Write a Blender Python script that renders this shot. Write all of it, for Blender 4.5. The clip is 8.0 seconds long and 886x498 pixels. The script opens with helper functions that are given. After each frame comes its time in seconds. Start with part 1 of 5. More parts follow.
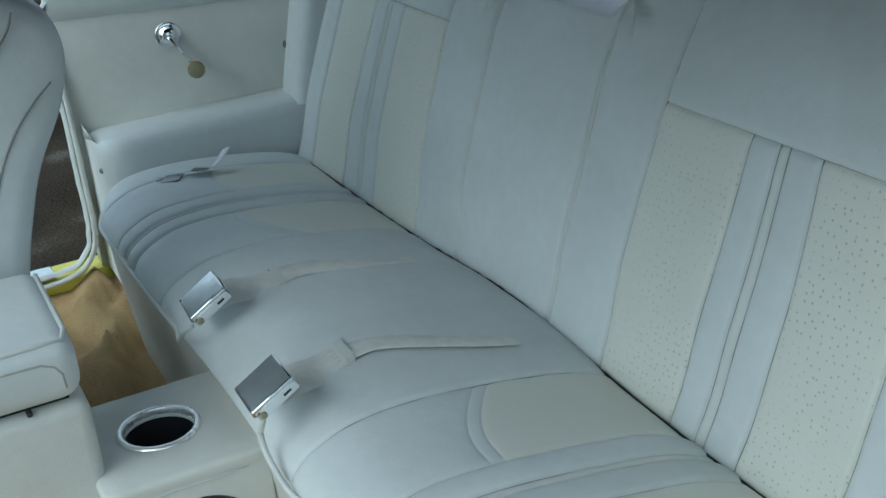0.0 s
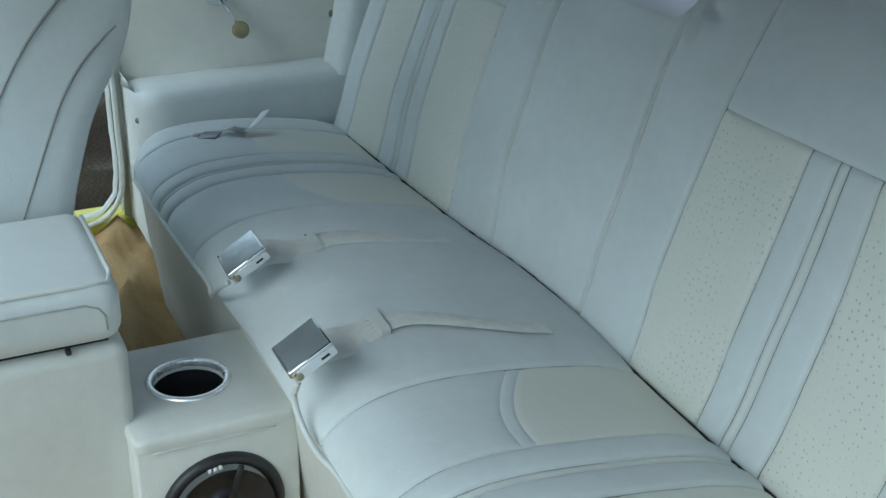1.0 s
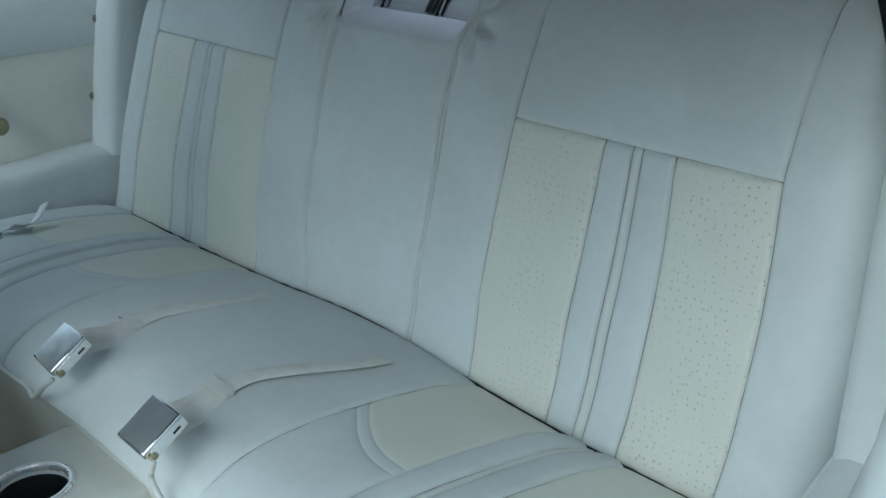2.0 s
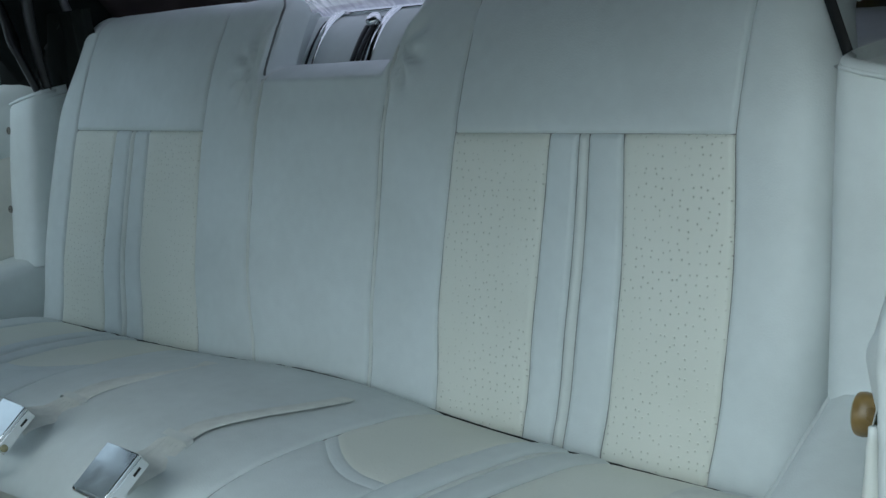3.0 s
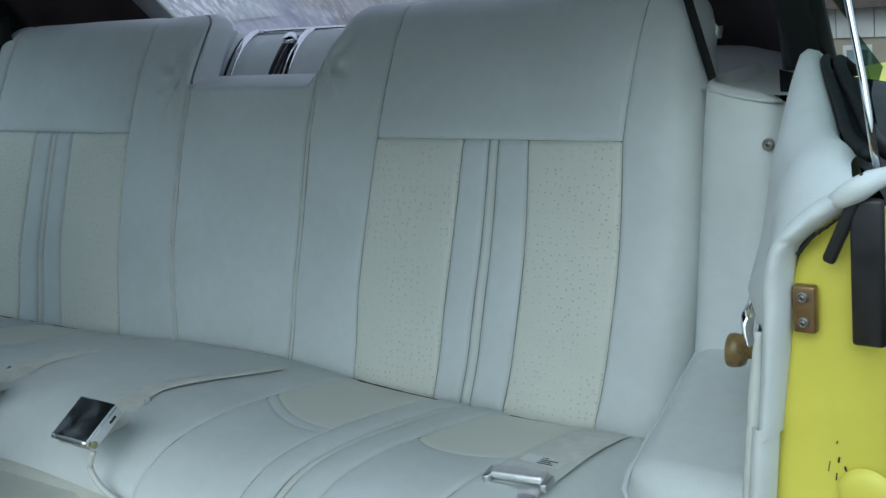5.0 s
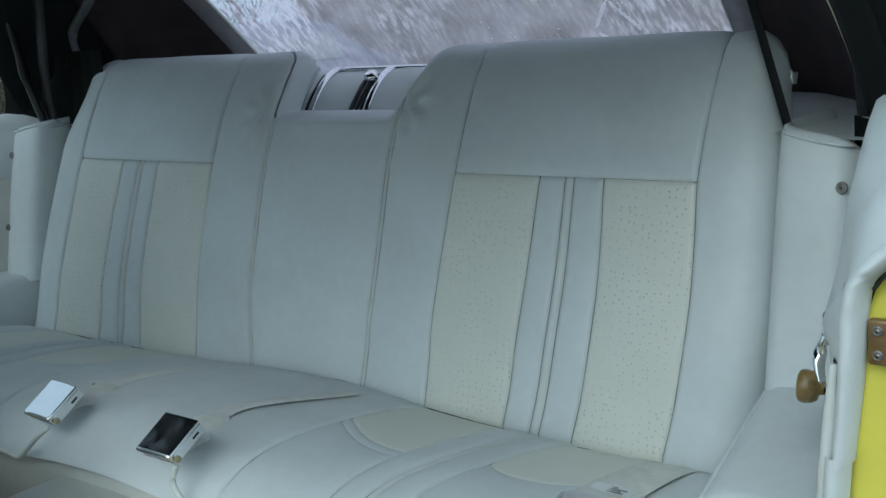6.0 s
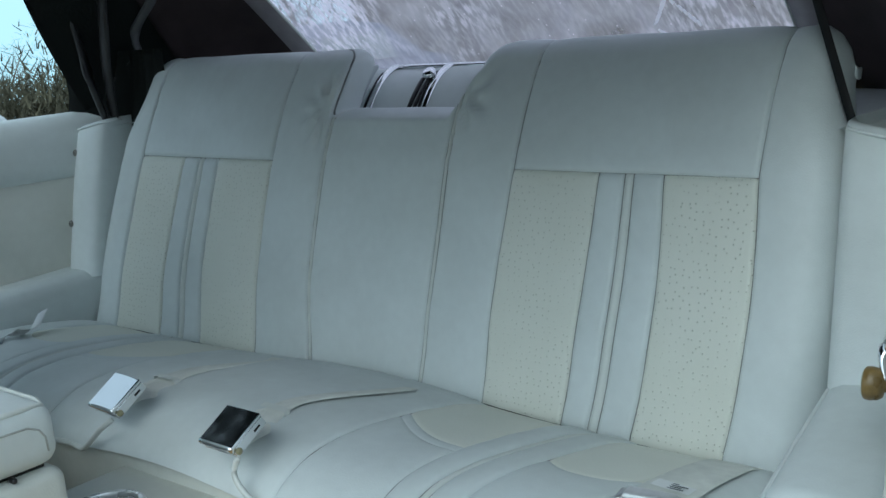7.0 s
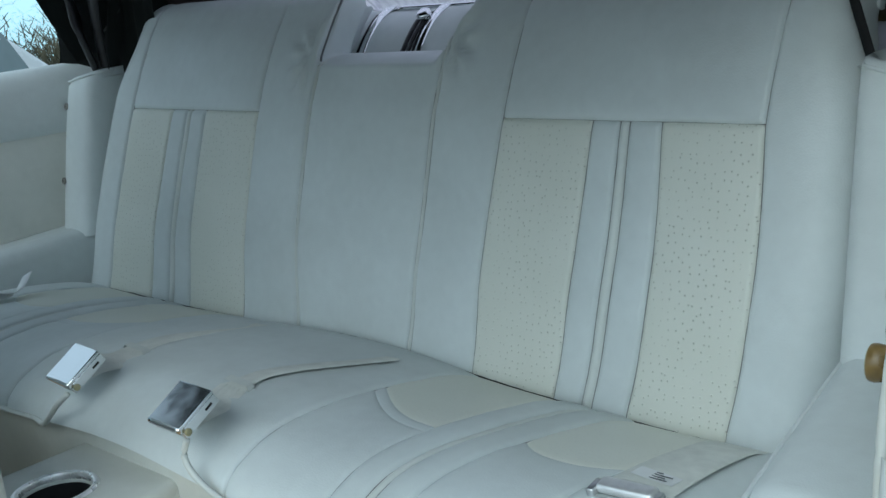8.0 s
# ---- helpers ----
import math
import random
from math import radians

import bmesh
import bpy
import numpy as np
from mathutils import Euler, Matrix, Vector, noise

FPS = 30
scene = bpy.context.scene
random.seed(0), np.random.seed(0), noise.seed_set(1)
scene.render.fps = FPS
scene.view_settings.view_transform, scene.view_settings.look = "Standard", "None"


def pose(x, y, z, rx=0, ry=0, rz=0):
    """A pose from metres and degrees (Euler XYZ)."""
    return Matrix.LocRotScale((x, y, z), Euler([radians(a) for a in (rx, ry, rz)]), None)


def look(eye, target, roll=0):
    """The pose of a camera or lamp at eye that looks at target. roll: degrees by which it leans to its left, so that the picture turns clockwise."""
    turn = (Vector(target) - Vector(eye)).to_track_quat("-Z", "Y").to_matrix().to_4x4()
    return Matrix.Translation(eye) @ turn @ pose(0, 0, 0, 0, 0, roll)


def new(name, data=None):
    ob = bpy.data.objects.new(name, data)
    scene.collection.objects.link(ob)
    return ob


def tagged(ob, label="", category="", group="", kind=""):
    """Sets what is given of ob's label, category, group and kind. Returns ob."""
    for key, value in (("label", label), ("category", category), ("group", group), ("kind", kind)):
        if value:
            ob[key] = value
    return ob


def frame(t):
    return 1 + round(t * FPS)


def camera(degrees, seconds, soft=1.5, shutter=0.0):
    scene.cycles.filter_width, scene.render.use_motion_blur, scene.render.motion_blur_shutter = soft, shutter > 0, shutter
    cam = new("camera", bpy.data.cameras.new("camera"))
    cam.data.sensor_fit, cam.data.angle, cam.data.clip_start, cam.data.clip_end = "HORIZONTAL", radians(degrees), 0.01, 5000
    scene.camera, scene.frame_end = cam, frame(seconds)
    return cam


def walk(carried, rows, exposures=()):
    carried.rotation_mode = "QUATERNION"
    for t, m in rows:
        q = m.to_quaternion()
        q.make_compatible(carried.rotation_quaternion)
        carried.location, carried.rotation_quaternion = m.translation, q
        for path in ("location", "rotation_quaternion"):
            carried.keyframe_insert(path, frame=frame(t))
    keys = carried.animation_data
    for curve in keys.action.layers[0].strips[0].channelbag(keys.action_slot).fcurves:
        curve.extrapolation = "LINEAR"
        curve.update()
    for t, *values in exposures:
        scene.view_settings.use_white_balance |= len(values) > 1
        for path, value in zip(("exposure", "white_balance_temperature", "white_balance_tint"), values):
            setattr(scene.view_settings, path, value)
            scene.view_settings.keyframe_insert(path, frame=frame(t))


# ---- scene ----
cam = camera(40.0, 8.0)
PATH = [
    (0, (1.269, -0.616, 1.328), (-0.379, 0.171, 0.514), -5.2),
    (0.5, (1.24, -0.645, 1.328), (-0.427, 0.096, 0.509), -1.2),
    (1, (1.252, -0.678, 1.327), (-0.381, 0.122, 0.493), 0.9),
    (1.5, (1.265, -0.694, 1.32), (-0.268, 0.308, 0.515), -3.1),
    (1.7, (1.256, -0.727, 1.334), (-0.215, 0.36, 0.524), -3.8),
    (2.8, (1.217, -0.758, 1.179), (-0.226, 0.497, 0.593), -8.5),
    (3, (1.214, -0.799, 1.152), (-0.196, 0.521, 0.633), -9.7),
    (3.5, (1.202, -0.857, 1.161), (-0.02, 0.628, 0.608), -8.3),
    (4, (1.23, -0.919, 1.164), (0.032, 0.596, 0.646), -6.8),
    (4.2, (1.239, -0.964, 1.179), (0.049, 0.552, 0.646), -6.2),
    (5.3, (1.283, -1.058, 1.175), (0.082, 0.464, 0.683), -6.7),
    (5.5, (1.286, -1.07, 1.177), (0.069, 0.444, 0.702), -6.8),
    (6, (1.282, -1.094, 1.175), (0.013, 0.39, 0.742), -5.3),
    (6.5, (1.28, -1.096, 1.184), (-0.031, 0.354, 0.761), -5.2),
    (7, (1.278, -1.104, 1.171), (-0.055, 0.325, 0.747), -5.6),
    (7.3, (1.269, -1.059, 1.171), (-0.085, 0.339, 0.711), -7.0),
    (7.5, (1.267, -1.05, 1.157), (-0.092, 0.349, 0.713), -6.7),
    (8, (1.261, -0.931, 1.142), (-0.147, 0.4, 0.647), -7.0),
]
walk(cam, [(t, look(eye, target, roll)) for t, eye, target, roll in PATH], exposures=[(0, -0.33, 5230, -5), (0.5, -0.23, 5230, -5), (1.7, -0.23, 5230, -5), (3, -0.45, 5230, -5), (5.5, -0.48, 5230, -5), (8, -0.38, 5230, -5)])

# ---- light ----
world = bpy.data.worlds.new("overcast_sky")
scene.world = world
world.use_nodes = True
wn, wl = world.node_tree.nodes, world.node_tree.links
sky = wn.new("ShaderNodeTexSky")
sky.sky_type = "NISHITA"
sky.sun_disc = False
sky.sun_elevation, sky.sun_rotation = radians(43.5), radians(161.6)
sky.air_density, sky.dust_density, sky.ozone_density = 0.8, 7.0, 0.4
wn["Background"].inputs["Strength"].default_value = 0.15
veil = wn.new("ShaderNodeMix")  # thin even cloud over the sky's own gradient
veil.data_type = "RGBA"
veil.inputs[0].default_value = 0.6
veil.inputs[7].default_value = (9.0, 9.5, 9.8, 1)
wl.new(sky.outputs["Color"], veil.inputs[6])
wl.new(veil.outputs[2], wn["Background"].inputs["Color"])
sun = new("sun", bpy.data.lights.new("sun", "SUN"))
sun.data.energy, sun.data.angle, sun.data.color = 1.0, radians(60), (1.0, 0.98, 0.95)
sun.matrix_world = look((1.0, -3.0, 3.0), (0, 0, 0))

# ---- materials ----
def material(name, colour, rough=0.5, metal=0.0):
    m = bpy.data.materials.new(name)
    m.use_nodes = True
    b = m.node_tree.nodes["Principled BSDF"]
    b.inputs["Base Color"].default_value = (*colour, 1)
    b.inputs["Roughness"].default_value = rough
    b.inputs["Metallic"].default_value = metal
    return m, m.node_tree.nodes, m.node_tree.links, b


def coords(n, l, scale=(1, 1, 1)):
    tc, mp = n.new("ShaderNodeTexCoord"), n.new("ShaderNodeMapping")
    mp.inputs["Scale"].default_value = scale
    l.new(tc.outputs["Object"], mp.inputs["Vector"])
    return mp.outputs["Vector"]


def noise_node(n, l, vec, scale, detail=3.0):
    t = n.new("ShaderNodeTexNoise")
    t.inputs["Scale"].default_value, t.inputs["Detail"].default_value = scale, detail
    l.new(vec, t.inputs["Vector"])
    return t.outputs["Fac"]


def ramp(n, l, fac, stops):
    r = n.new("ShaderNodeValToRGB")
    while len(r.color_ramp.elements) < len(stops):
        r.color_ramp.elements.new(0.5)
    for e, (p, c) in zip(r.color_ramp.elements, stops):
        e.position, e.color = p, (*c, 1)
    l.new(fac, r.inputs["Fac"])
    return r.outputs["Color"]


def mix(n, l, a, b, fac, mode="MIX"):
    m = n.new("ShaderNodeMix")
    m.data_type, m.blend_type = "RGBA", mode
    for sock, v in ((m.inputs[0], fac), (m.inputs[6], a), (m.inputs[7], b)):
        if isinstance(v, (int, float)):
            sock.default_value = v
        elif isinstance(v, tuple):
            sock.default_value = (*v, 1)
        else:
            l.new(v, sock)
    return m.outputs[2]


def bump(n, l, b, height, strength, distance):
    k = n.new("ShaderNodeBump")
    k.inputs["Strength"].default_value, k.inputs["Distance"].default_value = strength, distance
    l.new(height, k.inputs["Height"])
    if b.inputs["Normal"].is_linked:
        l.new(b.inputs["Normal"].links[0].from_socket, k.inputs["Normal"])
    l.new(k.outputs["Normal"], b.inputs["Normal"])


def vinyl(name, light, soiled, rough=0.5, grain=520.0, relief=0.2):
    """Upholstery vinyl: pebbled grain, faint soiling at hand size, slight ripples."""
    m, n, l, b = material(name, light, rough)
    v = coords(n, l)
    dirt = noise_node(n, l, v, 9.0, 5.0)
    fine = noise_node(n, l, v, 60.0, 3.0)
    c = ramp(n, l, dirt, [(0.35, light), (0.75, soiled)])
    c = mix(n, l, c, ramp(n, l, fine, [(0.3, (0.93, 0.93, 0.93)), (0.7, (1, 1, 1))]), 0.6, "MULTIPLY")
    l.new(c, b.inputs["Base Color"])
    l.new(ramp(n, l, dirt, [(0.3, (rough - 0.06,) * 3), (0.8, (rough + 0.1,) * 3)]), b.inputs["Roughness"])
    w = n.new("ShaderNodeTexVoronoi")
    w.inputs["Scale"].default_value = grain
    l.new(v, w.inputs["Vector"])
    bump(n, l, b, noise_node(n, l, v, 22.0, 2.0), 0.25, 0.004)
    bump(n, l, b, w.outputs["Distance"], relief, 0.0008)
    return m


WHITE = vinyl("white_vinyl", (0.68, 0.72, 0.715), (0.62, 0.655, 0.645))
PANELV = vinyl("pale_panel_vinyl", (0.67, 0.68, 0.635), (0.61, 0.62, 0.57), 0.5)
CREAM = vinyl("cream_welt_vinyl", (0.68, 0.705, 0.675), (0.62, 0.64, 0.6), 0.45)


def ostrich_hide(name, lean, mark):
    """Cream embossed hide with raised, darker-tipped quill marks; lean: how y counts along the panel."""
    m, n, l, b = material(name, (0.7, 0.7, 0.6), 0.45)
    v = coords(n, l)
    sep, com, sub = n.new("ShaderNodeSeparateXYZ"), n.new("ShaderNodeCombineXYZ"), n.new("ShaderNodeMath")
    sub.operation = "MULTIPLY_ADD"
    sub.inputs[1].default_value = lean
    l.new(v, sep.inputs[0])
    l.new(sep.outputs["Y"], sub.inputs[0])
    l.new(sep.outputs["Z"], sub.inputs[2])
    l.new(sep.outputs["X"], com.inputs["X"])
    l.new(sub.outputs[0], com.inputs["Y"])
    q = n.new("ShaderNodeTexVoronoi")
    q.voronoi_dimensions = "2D"
    q.inputs["Scale"].default_value, q.inputs["Randomness"].default_value = 94.0, 0.65
    l.new(com.outputs[0], q.inputs["Vector"])
    dirt = noise_node(n, l, v, 7.0, 5.0)
    where = noise_node(n, l, v, 16.0, 2.0)
    tip = ramp(n, l, q.outputs["Distance"], [(0.03, (1, 1, 1)), (0.1, (0, 0, 0))])
    some = ramp(n, l, where, [(0.33, (0.2 * mark,) * 3), (0.5, (mark,) * 3)])
    tip = mix(n, l, tip, some, 1.0, "MULTIPLY")
    base = ramp(n, l, dirt, [(0.3, (0.73, 0.74, 0.67)), (0.75, (0.68, 0.69, 0.61))])
    l.new(mix(n, l, base, (0.42, 0.415, 0.35), tip), b.inputs["Base Color"])
    hill = ramp(n, l, q.outputs["Distance"], [(0.0, (1, 1, 1)), (0.17, (0, 0, 0))])
    hill = mix(n, l, hill, some, 1.0, "MULTIPLY")
    bump(n, l, b, hill, 0.8, 0.0011)
    bump(n, l, b, noise_node(n, l, v, 240.0, 3.0), 0.2, 0.0006)
    return m


OSTRICH = ostrich_hide("ostrich_hide", 0.35, 1.0)
WORN = ostrich_hide("worn_ostrich_hide", 1.0, 0.18)


def simple(name, colour, rough, metal=0.0, vary=0.15, scale=30.0, relief=0.0, depth=0.001):
    m, n, l, b = material(name, colour, rough, metal)
    v = coords(n, l)
    f = noise_node(n, l, v, scale, 5.0)
    lo, hi = tuple(c * (1 - vary) for c in colour), tuple(min(1.0, c * (1 + vary)) for c in colour)
    l.new(ramp(n, l, f, [(0.3, lo), (0.7, hi)]), b.inputs["Base Color"])
    l.new(ramp(n, l, f, [(0.3, (max(rough - 0.05, 0.02),) * 3), (0.7, (min(rough + 0.08, 1),) * 3)]), b.inputs["Roughness"])
    if relief:
        bump(n, l, b, noise_node(n, l, v, scale * 8, 3.0), relief, depth)
    return m


CHROME = simple("chrome", (0.78, 0.79, 0.8), 0.07, 1.0, 0.04, 60.0)
RINGM = simple("polished_ring", (0.95, 0.95, 0.95), 0.28, 0.7, 0.04, 60.0)
BUCKLE = simple("worn_chrome", (0.74, 0.75, 0.76), 0.13, 1.0, 0.0, 60.0)
SATIN = simple("brushed_steel", (0.66, 0.66, 0.66), 0.32, 1.0, 0.1, 90.0)
BLACK = simple("black_plastic", (0.018, 0.018, 0.02), 0.4, 0.0, 0.3, 40.0)
RUBBER = simple("black_rubber", (0.012, 0.013, 0.014), 0.6, 0.0, 0.3, 50.0)
LINING = simple("brown_top_lining", (0.06, 0.046, 0.047), 0.9, 0.0, 0.3, 14.0, 0.4, 0.001)
CANVAS = simple("black_top_canvas", (0.012, 0.015, 0.014), 0.85, 0.0, 0.3, 20.0, 0.4, 0.001)
FRAME_M = simple("grey_window_binding", (0.32, 0.3, 0.31), 0.7, 0.0, 0.12, 40.0)
YELLOW = simple("yellow_body_paint", (0.72, 0.66, 0.09), 0.42, 0.0, 0.08, 14.0)
AMBER = simple("amber_knob_plastic", (0.2, 0.135, 0.045), 0.3, 0.0, 0.3, 70.0)
KNOBFACE = simple("olive_knob_face", (0.3, 0.28, 0.16), 0.35, 0.0, 0.15, 70.0)
TARNISH = simple("tarnished_steel", (0.24, 0.23, 0.21), 0.4, 0.7)
BRONZE = simple("bronze_plate", (0.26, 0.17, 0.08), 0.38, 0.7, 0.2, 80.0)
WEB = simple("ivory_webbing", (0.69, 0.70, 0.655), 0.75, 0.0, 0.08, 60.0, 0.5, 0.0005)
THREAD = simple("grey_thread", (0.42, 0.43, 0.41), 0.8)
PAPER = simple("paper_label", (0.75, 0.76, 0.76), 0.7, 0.0, 0.04)
INK = simple("grey_ink", (0.12, 0.13, 0.14), 0.7)
# near-black: stands for shade in gaps and slots, also colours chips and glue
DARK = simple("gap_shade_and_chip_black", (0.02, 0.02, 0.02), 0.9)


def carpet_material():
    m, n, l, b = material("tan_carpet", (0.4, 0.26, 0.09), 0.95)
    v = coords(n, l)
    f, g = noise_node(n, l, v, 9.0, 4.0), noise_node(n, l, v, 420.0, 2.0)
    c = ramp(n, l, f, [(0.3, (0.44, 0.29, 0.12)), (0.7, (0.62, 0.44, 0.21))])
    c = mix(n, l, c, ramp(n, l, g, [(0.3, (0.55, 0.55, 0.55)), (0.7, (1, 1, 1))]), 0.7, "MULTIPLY")
    l.new(c, b.inputs["Base Color"])
    bump(n, l, b, g, 0.8, 0.003)
    return m


CARPET = carpet_material()


def asphalt_material():
    m, n, l, b = material("gritty_asphalt", (0.05, 0.048, 0.045), 0.95)
    b.inputs["Specular IOR Level"].default_value = 0.05
    v = coords(n, l)
    f, g = noise_node(n, l, v, 1.6, 6.0), noise_node(n, l, v, 90.0, 4.0)
    c = ramp(n, l, f, [(0.38, (0.032, 0.024, 0.016)), (0.56, (0.065, 0.052, 0.037)), (0.7, (0.26, 0.24, 0.215))])
    c = mix(n, l, c, ramp(n, l, g, [(0.35, (0.35, 0.35, 0.35)), (0.7, (1, 1, 1))]), 0.8, "MULTIPLY")
    l.new(c, b.inputs["Base Color"])
    bump(n, l, b, g, 0.9, 0.01)
    return m


ASPHALT = asphalt_material()


# ---- tools for building ----
def part(name, bm, mat, parent=None, label="", smooth=True, plane=0.0):
    me = bpy.data.meshes.new(name)
    bmesh.ops.recalc_face_normals(bm, faces=bm.faces[:])
    if smooth:
        for f in bm.faces:
            f.smooth = not (plane and f.calc_area() > plane)
    bm.to_mesh(me)
    bm.free()
    me.materials.append(mat)
    ob = new(name, me)
    if parent is not None:
        ob.parent = parent
        ob.matrix_parent_inverse = parent.matrix_world.inverted()
    if label:
        ob["label"] = label
    return ob


def thing(name, at, label, category, group="", kind=""):
    ob = new(name)
    ob.location = at
    ob.empty_display_size = 0.05
    bpy.context.view_layer.update()
    return tagged(ob, label, category, group, kind)


def grid(bm, points, closed_u=False):
    """Faces between rows of points."""
    rows = [[bm.verts.new(p) for p in row] for row in points]
    for a, b in zip(rows, rows[1:]):
        for i in range(len(a) - (0 if closed_u else 1)):
            j = (i + 1) % len(a)
            bm.faces.new((a[i], a[j], b[j], b[i]))
    return rows


def box(bm, lo, hi, bevel=0.0, segments=2, m=None):
    """A bevelled box between two corners."""
    r = bmesh.ops.create_cube(bm, size=1.0)
    size = [h - l for l, h in zip(lo, hi)]
    mid = [(h + l) / 2 for l, h in zip(lo, hi)]
    t = Matrix.Translation(mid) @ Matrix.Diagonal((*size, 1))
    bmesh.ops.transform(bm, matrix=(m @ t) if m is not None else t, verts=r["verts"])
    if bevel:
        es = list({e for v in r["verts"] for e in v.link_edges})
        bmesh.ops.bevel(bm, geom=es, offset=bevel, segments=segments, profile=0.5, affect="EDGES", clamp_overlap=True)
    return bm


def tube(bm, path, radius, sides=8, closed=False, flat=1.0):
    """A round cord along points; flat squashes it."""
    pts = [Vector(p) for p in path]
    n = len(pts)
    rings, up = [], Vector((0.13, 0.21, 0.97)).normalized()
    for i, p in enumerate(pts):
        a, b = pts[(i - 1) % n if closed else max(i - 1, 0)], pts[(i + 1) % n if closed else min(i + 1, n - 1)]
        d = (b - a).normalized()
        side = d.cross(up)
        side = side.normalized() if side.length > 1e-4 else Vector((1, 0, 0))
        top = side.cross(d)
        r = radius(i / max(n - 1, 1)) if callable(radius) else radius
        rings.append([p + side * (r * math.cos(t)) + top * (r * flat * math.sin(t)) for t in (k * math.tau / sides for k in range(sides))])
    if closed:
        rings.append(rings[0])
    rows = grid(bm, rings, True)
    if closed:
        bmesh.ops.remove_doubles(bm, verts=bm.verts[:], dist=1e-6)
    else:
        for ring in (rows[0], rows[-1]):
            bm.faces.new(ring)
    return bm


def lathe(bm, outline, m, sides=32):
    """Turns (radius, height) pairs about the z axis of m."""
    rings = [[m @ Vector((r * math.cos(t), r * math.sin(t), h)) for t in (k * math.tau / sides for k in range(sides))] for r, h in outline]
    grid(bm, rings, True)
    bmesh.ops.remove_doubles(bm, verts=bm.verts[:], dist=1e-6)
    return bm


def smooth(a, b, x):
    t = min(max((x - a) / (b - a), 0.0), 1.0)
    return t * t * (3 - 2 * t)


def spread(a, b, step, edge=True):
    """Stations from a to b, close together at both seams."""
    n = max(2, int(round((b - a) / step)))
    s = [a + (b - a) * i / n for i in range(n + 1)]
    if edge and b - a > 0.02:
        for d in (0.0015, 0.0035, 0.007):
            s += [a + d, b - d]
    elif edge:
        s += [a + (b - a) * f for f in (0.12, 0.3, 0.7, 0.88)]
    return sorted(set(round(v, 6) for v in s))


def spline(points, t):
    """Catmull-Rom through points, t from 0 to 1."""
    n = len(points) - 1
    i = min(int(t * n), n - 1)
    f = t * n - i
    p = [np.array(points[min(max(i + k, 0), n)], float) for k in (-1, 0, 1, 2)]
    return 0.5 * (2 * p[1] + (p[2] - p[0]) * f + (2 * p[0] - 5 * p[1] + 4 * p[2] - p[3]) * f * f + (3 * p[1] - p[0] - 3 * p[2] + p[3]) * f ** 3)


# ---- ground ----
def ground_z(x, y):
    """The lot falls away behind the car."""
    far = max(0.0, y - 2.0)
    return -0.20 * min(far, 18.0) * smooth(-16, -1, x) - 0.03 * min(max(0.0, y - 4.0), 20.0) - 0.04 * min(max(0.0, -x - 4.0), 12.0) - 0.35 * min(max(0.0, -x - 20.0), 12.0)


bm = bmesh.new()
marks = [-400, -150, -60, -32, -26, -20, -14, -10, -7, -5, -3, -1.5, 0, 1.5, 3, 5, 8, 12, 18, 26, 40, 80, 200, 400]
grid(bm, [[(x, y, ground_z(x, y)) for x in marks] for y in marks])
tagged(part("ground", bm, ASPHALT), "dark gritty asphalt with paler worn patches", "ground", kind="structure")

# ---- rear seat back ----
FACE = [(0.57, 0.056), (0.65, 0.0765), (0.72, 0.0905), (0.79, 0.1105), (0.86, 0.131), (0.92, 0.150), (0.98, 0.178), (1.03, 0.207), (1.08, 0.241)]


def face_y(z):
    """The seat back's front line: how far back it lies at a height."""
    k = min(max(next((i for i in range(8) if z < FACE[i + 1][0]), 7), 0), 7)
    return float(spline(FACE, (k + (z - FACE[k][0]) / (FACE[k + 1][0] - FACE[k][0])) / 8)[1])


def crown_z(x):
    """Height of the seat back's top edge, with the dip in the middle."""
    rise = 1 - math.exp(-(max(x - 0.112, 0.0) / 0.026) ** 1.6) if x > 0 else 0.9 * smooth(0.134, 0.146, -x) + 0.1 * smooth(0.14, 0.163, -x)
    turn = min(max(abs(x) - 0.645, 0.0) / 0.055, 1.0) * math.pi / 2
    return 0.992 + 0.088 * rise - 0.05 * (1 - math.cos(turn))


# seam lines at the insert's top, how far each has moved across at the crease, and how far it bows out half way
SEAMS = (-0.61, -0.484, -0.389, -0.25, -0.128, 0.0, 0.128, 0.25, 0.389, 0.434, 0.484, 0.61)
SHIFT = (-0.03, -0.023, -0.004, -0.001, 0.010, -0.005, -0.021, -0.026, -0.033, -0.03, -0.023, -0.022)
BOW = (0.001, 0.007, 0.009, 0.006, 0.010, 0.0, 0.004, -0.003, 0.004, 0.008, 0.012, 0.012)


